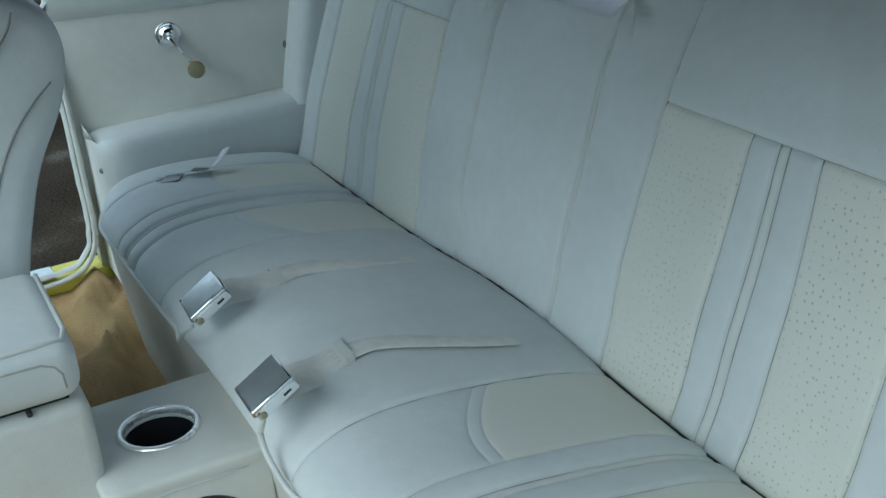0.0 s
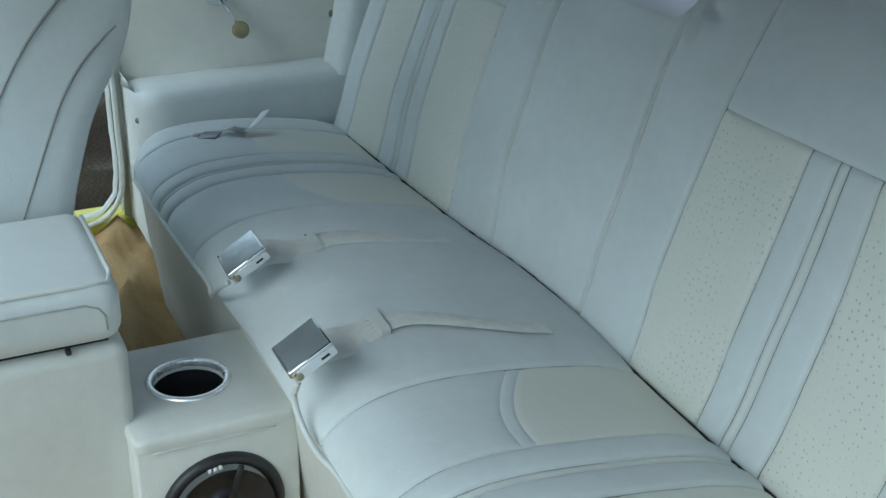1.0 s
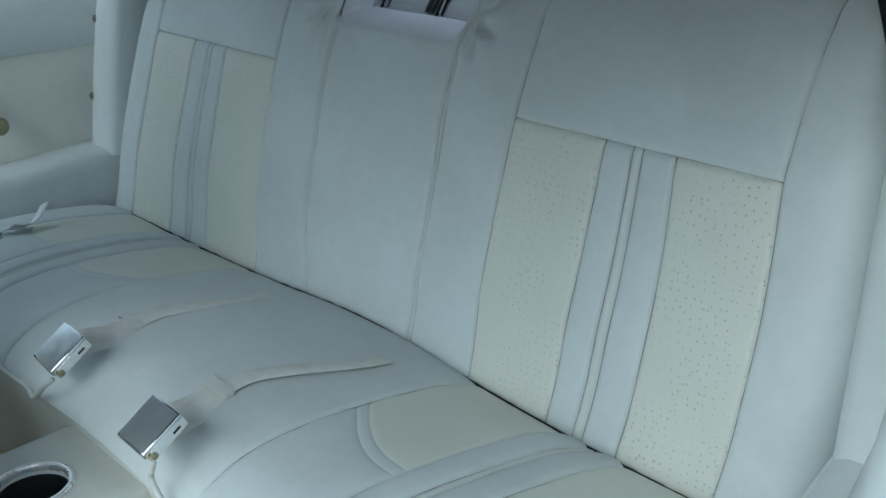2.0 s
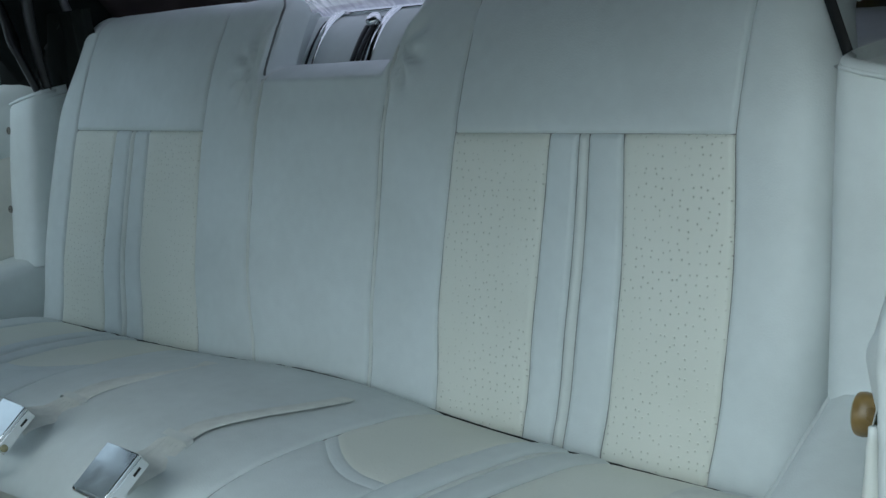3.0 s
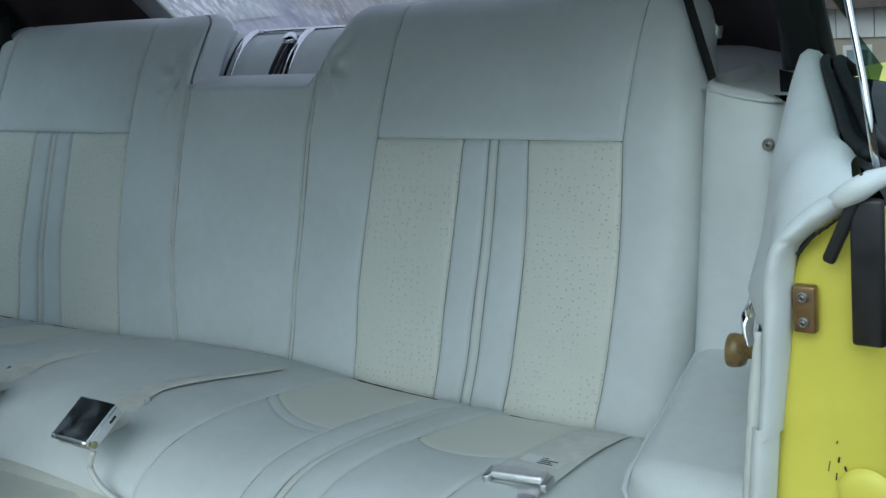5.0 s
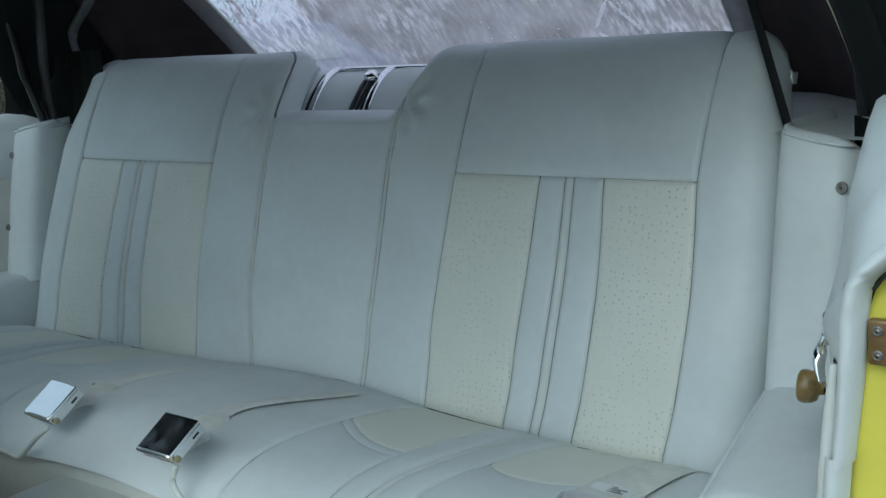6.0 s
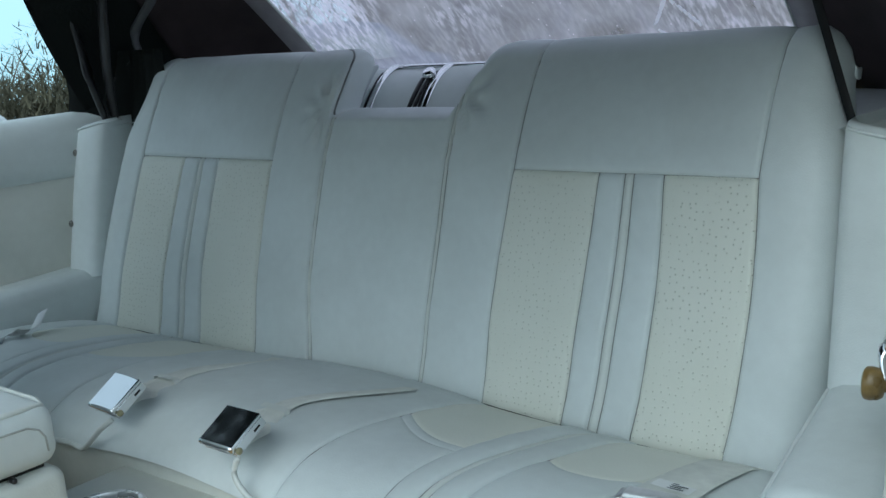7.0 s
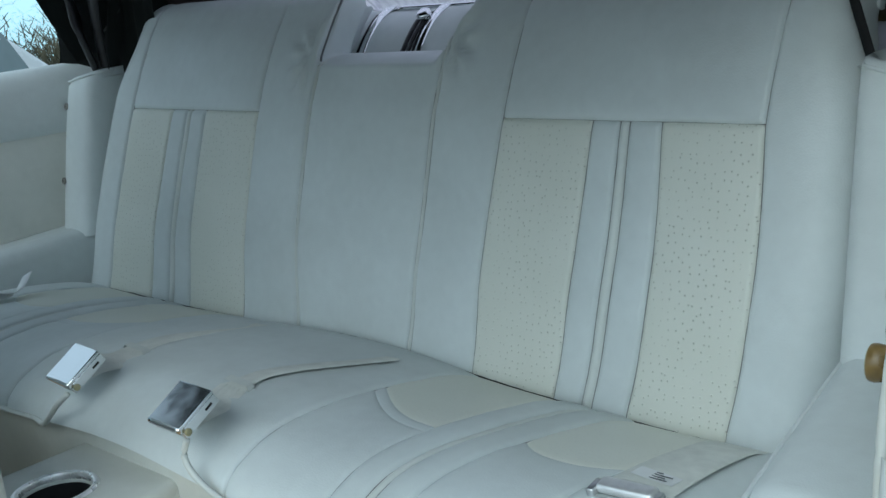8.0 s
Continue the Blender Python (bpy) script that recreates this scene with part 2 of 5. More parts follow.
def back_point(x, a, d=0.0):
    """A point of the seat back. x: across at the insert's top; a: 0 to 1 up to the cross seam, to 2 near the top, to 3 over it; d: out of the surface."""
    low = 1 - smooth(1.0, 1.06, crown_z(x))
    rnd = 0.026 - 0.016 * low
    top = crown_z(x) - rnd
    e, wrap, deep = abs(x), 0.0, 0.0
    sgn = 1 if x >= 0 else -1
    if e > 0.655:
        turn = min((e - 0.655) / 0.045, 1.0) * math.pi / 2
        wrap = 0.045 * (1 - math.cos(turn)) + max(e - 0.7, 0.0)
        e = 0.655 + 0.043 * math.sin(turn)
    if a <= 1:
        z = 0.57 + 0.35 * a
        y, n = face_y(z), Vector((0, -0.955, 0.295))
    elif a <= 2:
        z = 0.92 + (top - 0.92) * (a - 1)
        y, n = face_y(z), Vector((0, -0.85, 0.53))
    else:
        w = (a - 2) * radians(165)
        z = top + rnd * math.sin(w)
        y = face_y(top) + 0.032 * (1 - math.cos(w)) * (1 - 0.85 * min(wrap / 0.045, 1.0)) + 0.012 * math.sin(w)
        n = Vector((0, -math.cos(w), math.sin(w)))
    low, full = min(max((0.92 - z) / 0.32, 0), 1.1), sgn * abs(x)
    y += 0.02 * x * low
    e += sgn * low * float(np.interp(full, SEAMS, SHIFT))
    e += math.sin(math.pi * min(low, 1.0)) * float(np.interp(full, SEAMS, BOW))
    e -= (0.02 if x > 0 else 0.036) * smooth(0.93, 1.03, z) * smooth(0.61, 0.7, abs(x))
    if x < 0:
        e -= 0.019 * smooth(0.985, 1.07, z) * math.exp(-((x + 0.147) / 0.035) ** 2)
    side = min(wrap / 0.045, 1.0)
    n = Vector((sgn * side, n.y * (1 - side), n.z * (1 - side * 0.7))).normalized()
    p = Vector((sgn * e, y + wrap, z)) + n * d
    return p


def pillow(u, v, w, h, depth=0.0048, full=0.002, edge=0.7):
    """Depth under or over the plain surface, u and v metres from the nearest seams of a patch w by h."""
    s = math.exp(-((u / 0.0017) ** 1.4)) + edge * math.exp(-((v / 0.0017) ** 1.4))
    return -depth * min(s, 1.0) + full * (1 - math.exp(-u / 0.012)) * (1 - math.exp(-v / 0.012))


rear_seat = thing("rear_bench_seat", (0, -0.1, 0.39), "white vinyl rear bench seat with cream ostrich inserts and piped seams", "bench seat")


def gather(x, z):
    """Pulled folds that fan out from the corners of the dip."""
    d = 0.0
    for cx, cz, k in ((-0.146, 0.997, 9.0), (0.135, 1.012, 8.0)):
        dx, dz = (x - cx) * (1 if cx > 0 else -1), z - cz
        r = math.hypot(dx, dz)
        if dx > 0:
            d += 0.007 * math.sin(k * math.atan2(dz, dx) + 0.6) * math.exp(-((r - 0.03) / 0.02) ** 2)
    return d


def back_panel(name, xa, xb, a0, a1, mat, label="", full=0.002, seam_low=True, seam_high=True, wrinkle=0.0):
    cols = spread(xa, xb, 0.014 if name != "side_panel" else 0.004)
    rows = []
    for s0, s1, k in ((0, 1, 30), (1, 2, 16), (2, 3, 12)):
        if a0 <= s0 and a1 >= s1:
            rows += [s0 + (s1 - s0) * i / k for i in range(k + 1)]
    ends = []
    if a0 == 1:
        ends += [1.01, 1.025, 1.05]
    if a1 == 1:
        ends += [0.996, 0.99, 0.98]
    rows = sorted(set(round(r, 5) for r in rows + ends))
    bm = bmesh.new()
    pts = []
    for a in rows:
        row = []
        for x in cols:
            u = min(x - xa, xb - x)
            v = 1.0
            if a0 == 1:
                v = min(v, (a - 1) * 0.14)
            if a1 == 1:
                v = min(v, (1 - a) * 0.35)
            d = pillow(u, v, xb - xa, 0.3, full=full)
            if wrinkle:
                d += wrinkle * noise.noise(Vector((x * 9, a * 2.2, 3.1)))
            d += 0.0011 * noise.noise(Vector((xa * 30 + (x > (xa + xb) / 2), a * 17, 6.3))) * math.exp(-u / 0.012)
            if name == "side_panel" and a > 1:
                d += gather(x, back_point(x, a).z)
            row.append(back_point(x, a, d))
        pts.append(row)
    grid(bm, pts)
    return part(name, bm, mat, rear_seat, label)


back_panel("centre_panel", -0.124, 0.124, 0, 3, WHITE, "plain white centre panel", 0.002, wrinkle=0.0015)
for s in (1, -1):
    def span(name, a, b, *more, **kw):
        back_panel(name, *((a, b) if s > 0 else (-b, -a)), *more, **kw)
    span("welt", 0.124, 0.131, 0, 3, CREAM, "narrow cream double-stitched welt", 0.001)
    span("side_panel", 0.131, 0.25, 0, 3, WHITE, full=0.002, wrinkle=0.0015)
    span("ostrich_insert", 0.25, 0.389, 0, 1, OSTRICH, "cream ostrich-embossed insert", 0.0012)
    span("flute", 0.389, 0.428, 0, 1, WHITE, full=0.0025)
    span("welt", 0.428, 0.441, 0, 1, CREAM, "narrow cream double-stitched welt", 0.002)
    span("flute", 0.441, 0.484, 0, 1, WHITE, full=0.0025)
    span("ostrich_insert", 0.484, 0.61, 0, 1, OSTRICH, "cream ostrich-embossed insert", 0.0012)
    span("head_panel", 0.25, 0.61, 1, 3, WHITE, full=0.0025, wrinkle=0.002)
    span("bolster", 0.61, 0.725, 0, 3, WHITE, full=0.0025, wrinkle=0.002)
    bm = bmesh.new()
    tube(bm, [back_point(s * 0.712, 1.55 * i / 60, 0.001) for i in range(61)], 0.0026, 6)
    part("piping", bm, WHITE, rear_seat, "white piping round the bolster's edge")

SEAM = simple("grey_seam_thread", (0.25, 0.255, 0.245), 0.85)


def back_seam(x, a0, a1):
    bm = bmesh.new()
    tube(bm, [back_point(x, a0 + (a1 - a0) * i / 40, -0.0036) for i in range(41)], 0.0007, 6)
    part("seam", bm, SEAM, rear_seat)


for s in (1, -1):
    for x in (0.389, 0.428, 0.441, 0.484):
        back_seam(s * x, 0.05, 1.0)
    for x in (0.124, 0.131, 0.25, 0.61):
        back_seam(s * x, 0.05, 2.5)
    bm = bmesh.new()
    tube(bm, [back_point(s * (0.25 + 0.36 * i / 40), 1.0, -0.0036) for i in range(41)], 0.0007, 6)
    part("seam", bm, SEAM, rear_seat)

# ---- rear seat cushion ----
RUN = [(0.058, 0.57), (0.067, 0.607), (0.022, 0.6335), (-0.045, 0.65), (-0.12, 0.661), (-0.19, 0.665), (-0.25, 0.66), (-0.29, 0.646), (-0.314, 0.629), (-0.324, 0.61)]


def cushion_point(x, b, d=0.0):
    """A point of the cushion. b: 0 at the crease, 1 at the front welt; d: up from it."""
    y, z = spline(RUN, b)
    z -= 0.015 * smooth(-0.05, 0.6, x) * (1 - smooth(0.3, 0.75, b))  # sags a little beside the near armrest
    ya, za = spline(RUN, min(b + 0.01, 1.0))
    yb, zb = spline(RUN, max(b - 0.01, 0.0))
    n = Vector((0, -(zb - za), yb - ya)).normalized()
    low = smooth(0.0, 0.25, b) * (1 - smooth(0.85, 1.0, b))
    z += 0.016 * math.exp(-((x - 0.03) / 0.2) ** 2) * (1.2 - 0.45 * low)
    z -= 0.016 * (x + 0.1) * (1 - smooth(0.0, 0.3, b))
    y += 0.02 * x * (1 - smooth(0.0, 0.35, b))
    z -= 0.05 * smooth(0.66, 0.76, abs(x)) * (0.3 + 0.7 * smooth(0.1, 0.5, b))
    y += 0.03 * smooth(0.58, 0.72, abs(x)) * smooth(0.6, 1.0, b)
    return Vector((x, y, z)) + n * d


def cushion_panel(name, xa, xb, mat, b0=None, b1=None, label="", full=0.0025, parent=None):
    """b0, b1: the panel's ends as functions of the way across, 0 to 1."""
    cols = spread(xa, xb, 0.014)
    ts = sorted(set([i / 44 for i in range(45)] + ([0.004, 0.012, 0.03] if b0 else []) + ([0.996, 0.988, 0.97] if b1 else [])))
    bm, pts = bmesh.new(), []
    for t in ts:
        row = []
        for x in cols:
            f = (x - xa) / (xb - xa)
            lo, hi = (b0(f) if b0 else 0.0), (b1(f) if b1 else 1.0)
            b = lo + (hi - lo) * t
            u, v = min(x - xa, xb - x), 1.0
            for end, gap in ((b0, b - lo), (b1, hi - b)):
                if end:
                    rise = (end(min(f + 0.02, 1.0)) - end(max(f - 0.02, 0.0))) / (0.04 * (xb - xa)) * 0.45
                    v = min(v, gap * 0.45 / math.sqrt(1 + rise * rise))
            d = pillow(u, v, 0, 0, depth=0.003 if b0 or b1 else 0.0045, full=full, edge=0.3) + 0.002 * noise.noise(Vector((x * 7, b * 4, 1.7))) + 0.0012 * noise.noise(Vector((xa * 30 + (x > (xa + xb) / 2), b * 22, 2.3))) * math.exp(-u / 0.012)
            row.append(cushion_point(x, b, d))
        pts.append(row)
    grid(bm, pts)
    return part(name, bm, mat, parent or rear_seat, label)


def end_inner(f):
    return 0.40 + 0.09 * math.sin(math.pi / 2 * min(max(f, 0.0) * 1.15, 1.0))


def end_outer(f):
    return 0.478 - 0.04 * abs(2 * f - 1) ** 2.5


cushion_panel("cushion_centre", -0.25, 0.25, WHITE, label="plain white crowned cushion middle", full=0.0025)
for s in (1, -1):
    def across(name, a, b, mat, b0=None, b1=None, **kw):
        flip = (lambda g: (lambda f: g(1 - f))) if s < 0 else (lambda g: g)
        cushion_panel(name, *((a, b) if s > 0 else (-b, -a)), mat, flip(b0) if b0 else None, flip(b1) if b1 else None, **kw)
    across("cushion_insert", 0.25, 0.392, WORN, b1=end_inner, label="cream ostrich-embossed cushion insert", full=0.001)
    across("cushion_front_panel", 0.25, 0.392, WHITE, b0=lambda f: end_inner(f) + 0.026)
    across("cushion_insert_welt", 0.25, 0.392, WHITE, b0=end_inner, b1=lambda f: end_inner(f) + 0.026, full=0.0008)
    across("cushion_flute", 0.392, 0.432, WHITE, full=0.005)
    across("cushion_welt", 0.432, 0.443, CREAM, full=0.0015)
    across("cushion_flute", 0.443, 0.485, WHITE, full=0.005)
    across("cushion_insert", 0.485, 0.61, WORN, b1=end_outer, label="cream ostrich-embossed cushion insert", full=0.001)
    across("cushion_front_panel", 0.485, 0.61, WHITE, b0=end_outer)
    across("cushion_end", 0.61, 0.735, WHITE)
for s in (1, -1):
    for x in (0.25, 0.392, 0.432, 0.443, 0.485, 0.61):
        bm = bmesh.new()
        tube(bm, [cushion_point(s * x, 0.04 + 0.95 * i / 50, -0.0034) for i in range(51)], 0.0010, 6)
        part("seam", bm, SEAM, rear_seat)
    for a, b, end in ((0.25, 0.392, end_inner), (0.25, 0.392, lambda f: end_inner(f) + 0.026), (0.485, 0.61, end_outer)):
        bm = bmesh.new()
        tube(bm, [cushion_point(s * (a + (b - a) * f), end(f), -0.0036) for f in (i / 30 for i in range(31))], 0.0007, 6)
        part("seam", bm, SEAM, rear_seat)
for s, meet in ((-1, 0.16), (1, 0.3)):
    line = [cushion_point(s * (0.735 - (0.735 - meet) * i / 50), 1.0, 0.002) for i in range(51)]
    rise = [line[-6], line[-1]] + [Vector(p) for p in ((0.262, -0.332, 0.618), (0.226, -0.336, 0.634), (0.209, -0.337, 0.655), (0.215, -0.334, 0.676))] if s > 0 else [line[-6], line[-1]] + [Vector(p) for p in ((-0.122, -0.333, 0.622), (-0.092, -0.337, 0.638), (-0.062, -0.338, 0.66), (-0.04, -0.332, 0.676))]
    line = line[:-6] + [Vector(spline(rise, i / 30)) for i in range(31)]
    bm = bmesh.new()
    tube(bm, line, 0.0036)
    part("piping", bm, CREAM, rear_seat, "pale piping along the cushion front")
bm = bmesh.new()
grid(bm, [[cushion_point(-0.735 + 1.47 * i / 60, 1.0) + Vector((0, 0.004 + dy, -dz)) for i in range(61)] for dy, dz in ((0, 0), (0.002, 0.03), (0.008, 0.1), (0.025, 0.23))])
part("seat_apron", bm, PANELV, rear_seat, "pale vinyl apron under the cushion")

# ---- floor ----
bm = bmesh.new()
pts = []
for j in range(71):
    y = -1.5 + 1.75 * j / 70
    row = []
    for i in range(91):
        x = -0.93 + 1.86 * i / 90
        hump = 0.13 * math.exp(-(x / 0.16) ** 2)
        fold = 0.012 * noise.noise(Vector((x * 6, y * 6, 0.4))) + 0.04 * max(0.0, 1 - 3.2 * abs(noise.noise(Vector((x * 3.2 + 1.3, y * 4.5, 2.4))))) ** 2
        for off, tilt, high in ((-0.35, -0.12, 0.035), (-0.42, 0.16, 0.028), (-0.33, -0.5, 0.025), (-0.5, 0.1, 0.02)):
            fold += 1.1 * high * math.exp(-((y - off - tilt * (x + 0.65) - 0.03 * noise.noise(Vector((x * 7, 1, off * 9)))) / 0.022) ** 2) * (1 - smooth(-0.35, -0.2, x))
        row.append((x, y, 0.375 + hump + fold))
    pts.append(row)
grid(bm, pts)
tagged(part("floor", bm, CARPET), "rumpled tan cut-pile carpet over the footwell", "floor", kind="structure")

# ---- centre console ----
console = thing("centre_console", (0.01, -0.4, 0.38), "pale vinyl-covered console box with cup holder and speaker", "console")
CUP = (0.048, -0.409)
bm = bmesh.new()
box(bm, (-0.05, -0.495, 0.38), (0.15, -0.314, 0.603), 0.004, 2)
bmesh.ops.delete(bm, geom=[f for f in bm.faces if f.calc_center_median().z > 0.6 and abs(f.normal.z) > 0.9], context="FACES")
part("console_box", bm, PANELV, console)
bm, pts = bmesh.new(), []
for t in (k * math.tau / 64 for k in range(64)):
    c, w = math.cos(t), math.sin(t)
    reach = min((0.152 - CUP[0] if c > 0 else CUP[0] + 0.052) / max(abs(c), 1e-6), (CUP[1] * -1 - 0.312 if w > 0 else CUP[1] + 0.497) / max(abs(w), 1e-6))
    pts.append([(CUP[0] + c * r, CUP[1] + w * r, z) for r, z in ((0.040, 0.598), (0.041, 0.6065), (0.047, 0.6075), ((0.047 + reach) / 2, 0.6078), (reach - 0.006, 0.607), (reach - 0.002, 0.6045), (reach, 0.6), (reach - 0.001, 0.592))])
grid(bm, pts + pts[:1])
bmesh.ops.remove_doubles(bm, verts=bm.verts[:], dist=1e-5)
part("console_top", bm, PANELV, console, "pale padded vinyl top round the cup holder")
bm = bmesh.new()
lathe(bm, [(0.0405, -0.006), (0.0408, 0.0005), (0.0413, 0.002), (0.0425, 0.0028), (0.0455, 0.0026), (0.0472, 0.0016), (0.048, 0.0)], pose(*CUP, 0.608), 48)
part("cup_ring", bm, RINGM, console, "polished steel cup holder ring")
bm = bmesh.new()
lathe(bm, [(0.0412, 0.0), (0.0405, -0.03), (0.037, -0.085), (0.0001, -0.086)], pose(*CUP, 0.6085), 40)
part("cup_well", bm, BLACK, console, "deep black cup well")
SPK = pose(0.15, -0.405, 0.499, 0, 90, 0)
bm = bmesh.new()
lathe(bm, [(0.0705, 0.0), (0.070, 0.006), (0.066, 0.010), (0.06, 0.009), (0.056, 0.003)], SPK, 48)
part("speaker_ring", bm, BLACK, console, "black speaker surround")

# ---- armrest box between the front seats ----
arm_box = thing("front_armrest_console", (0.01, -0.75, 0.38), "white vinyl front armrest box with stitched padded lid", "armrest")
bm = bmesh.new()
box(bm, (-0.09, -1.1, 0.38), (0.112, -0.482, 0.7035), 0.016, 4)
part("armrest_base", bm, PANELV, arm_box)
bm = bmesh.new()
box(bm, (-0.10, -1.1, 0.7075), (0.115, -0.484, 0.779), 0.022, 5)
part("armrest_lid", bm, WHITE, arm_box, "padded white lid with a stitched edge")

# ---- side panels ----
def wall_x(y):
    return 0.805 + 0.127 * min(max((0.13 - y) / 0.41, -0.35), 1.05)


def arm_edge(s):
    """The armrest's inner edge: how far from the middle at each y."""
    return (lambda y: 0.705 + 0.24 * (0.13 - y)) if s > 0 else (lambda y: 0.72 + 0.03 * (0.13 - y))


ROLL = [(0.002, 0.879), (-0.004, 0.884), (-0.008, 0.905), (-0.008, 0.938), (-0.004, 0.963), (0.004, 0.982), (0.015, 0.995), (0.03, 1.0), (0.044, 0.998), (0.053, 0.988), (0.058, 0.96), (0.06, 0.39)]


def roll_at(s, y, dx, z):
    """A point of the belt-line roll. The near one stands taller behind and turns outwards to the door opening."""
    if s < 0:
        return Vector((-(wall_x(y) + dx), y, z))
    dx *= 1 - 0.45 * smooth(-0.2, 0.06, y) * smooth(0.0, 0.02, dx)
    out = 0.018 + 0.012 * smooth(0.06, 0.13, y) + 0.03 * (1 - smooth(-0.28, -0.14, y))
    tall = 0.03 * smooth(-0.2, 0.03, y) - 0.02 * smooth(0.06, 0.13, y) - 0.012 * (1 - smooth(-0.28, -0.2, y))
    return Vector((wall_x(y) + dx + out * smooth(0.876, 0.925, z), y, z + tall * smooth(0.92, 0.995, z)))


for s, name in ((-1, "left"), (1, "right")):
    q = thing("quarter_trim_panel", (s * 0.86, 0.0, 0.39), "white vinyl quarter trim panel with built-in armrest", "trim panel")
    ys = [-0.28 + 0.63 * i / 30 for i in range(31)]
    bm = bmesh.new()
    grid(bm, [[(s * (wall_x(y) + dx + (0.012 * (1 - smooth(-0.28, -0.16, y)) if s > 0 else 0)), y, z) for y in ys] for dx, z in ((0.03, 0.39), (0.012, 0.5), (0.004, 0.65), (0.0, 0.78), (0.0, 0.875), (0.002, 0.879))])
    part("lower_panel", bm, PANELV, q)
    bm = bmesh.new()
    ends = [-0.206] + [y for y in ys if -0.2 < y < 0.13] if s > 0 else [y for y in ys if y < 0.29]
    grid(bm, [[roll_at(s, y, dx, z) for y in ends] for dx, z in ROLL])
    part("upper_roll", bm, WHITE, q, "padded white vinyl roll along the belt line")
    # armrest
    xi = arm_edge(s)
    bm, pts = bmesh.new(), []
    sec = [(0.0, 0.40), (0.0, 0.55), (-0.004, 0.66), (-0.002, 0.69), (0.006, 0.706), (0.02, 0.714), (0.04, 0.717), (0.09, 0.716), (0.16, 0.714), (0.25, 0.712)]
    for k in range(26):
        f = k / 25
        y = (-0.235 if s > 0 else -0.272) + (0.39 if s > 0 else 0.427) * f
        inset = (0.05 if s > 0 else 0.02) * (1 - smooth(0, 0.12, f)) ** 2
        row = []
        for dx, z in sec:
            if z > 0.6:
                z -= (0.03 if s > 0 else 0.01) * (1 - smooth(0, 0.1, f)) ** 2
                if s < 0:  # the far armrest falls towards the wall and the door
                    z -= (1 - f) * (0.01 + 0.03 * min(max(dx, 0.0) / (wall_x(y) - xi(y)), 1.0))
            row.append((s * min(xi(y) + dx + inset, wall_x(y) + 0.012), y, z))
        pts.append(row)
    grid(bm, [[(s * (wall_x(y) + 0.012), y + 0.003, z) for x, y, z in pts[0]]] + pts)
    part("armrest", bm, WHITE, q, "padded white armrest")
    # wing pad beside the seat back
    bm, pts = bmesh.new(), []
    plan = [(0.717, 0.24), (0.7145, 0.17), (0.714, 0.128), (0.716, 0.116), (0.722, 0.107), (0.735, 0.1025), (0.755, 0.0995), (0.775, 0.0985), (0.79, 0.1005), (0.80, 0.110), (0.805, 0.125), (0.805, 0.2)]
    for z, lift, dy in ((0.70, 0, -0.03), (0.78, 0, -0.012), (0.86, 0, 0.006), (0.94, 0, 0.026), (0.967, 0, 0.034), (0.976, 0, 0.042), (0.977, 0, 0.052), (0.972, 0, 0.062), (0.94, 0, 0.066)):
        pts.append([(s * x, y + dy, z + (0.022 * (0.805 - x) / 0.13 - 0.006) * smooth(0.8, 0.95, z) - 0.014 * smooth(0.775, 0.806, x) ** 2 * smooth(0.9, 0.97, z)) for x, y in plan])
    grid(bm, pts)
    part("wing_pad", bm, WHITE, q, "padded white wing beside the seat back")


# ---- speaker and details of the console ----
bm = bmesh.new()
lathe(bm, [(0.056, 0.004), (0.05, -0.001), (0.03, -0.008), (0.018, -0.01), (0.017, -0.004), (0.009, 0.001), (0.0001, 0.002)], SPK @ pose(0, 0, 0.0105), 40)
part("speaker_cone", bm, BLACK, console, "dark speaker cone")
for k in range(3):
    bm = bmesh.new()
    m = SPK @ pose(0, 0, 0.012, 0, 0, 40 + 120 * k)
    box(bm, (0.018, -0.0035, -0.002), (0.06, 0.0035, 0.002), 0.0012, 1, m)
    part("grille_bar", bm, BLACK, console)
bm = bmesh.new()
for k in range(3):
    box(bm, (-0.0612, -0.0085 + 0.006 * k, 0.0095), (-0.0555, -0.0042 + 0.006 * k, 0.0112), 0.0004, 1, SPK @ pose(0, 0, 0, 0, 0, 8))
part("maker_mark", bm, PAPER, console, "small pale maker's mark bars")
bm = bmesh.new()
tube(bm, [(0.1512, -0.475 + 0.135 * i / 10, 0.588) for i in range(11)], 0.0009, 6)
part("stitching", bm, CREAM, console)

# ---- armrest lid stitching, latch ----
bm = bmesh.new()
loop = [(0.1155, -1.05 + 0.55 * i / 20, 0.759) for i in range(19)] + [(0.1152, -0.522, 0.758), (0.1148, -0.509, 0.752), (0.1148, -0.503, 0.742), (0.1148, -0.502, 0.726)]
tube(bm, loop, 0.0012, 6)
part("stitching", bm, THREAD, arm_box, "grey top-stitching round the lid")
bm = bmesh.new()
tube(bm, [(0.106, -1.05 + 0.55 * i / 20, 0.776) for i in range(20)] + [(0.103, -0.496, 0.774), (0.08, -0.489, 0.774), (-0.08, -0.488, 0.774)], 0.003)
part("piping", bm, CREAM, arm_box)
# near-black block inside the slit, its colour giving the shade under the lid
bm = bmesh.new()
box(bm, (-0.075, -1.09, 0.69), (0.095, -0.5, 0.72), 0.0)
part("lid_gap_shade", bm, DARK, arm_box, "dark filler standing for the shade in the gap under the lid")
bm = bmesh.new()
box(bm, (0.1, -0.546, 0.7025), (0.112, -0.540, 0.7085), 0.002)
part("latch", bm, BLACK, arm_box, "small black latch")

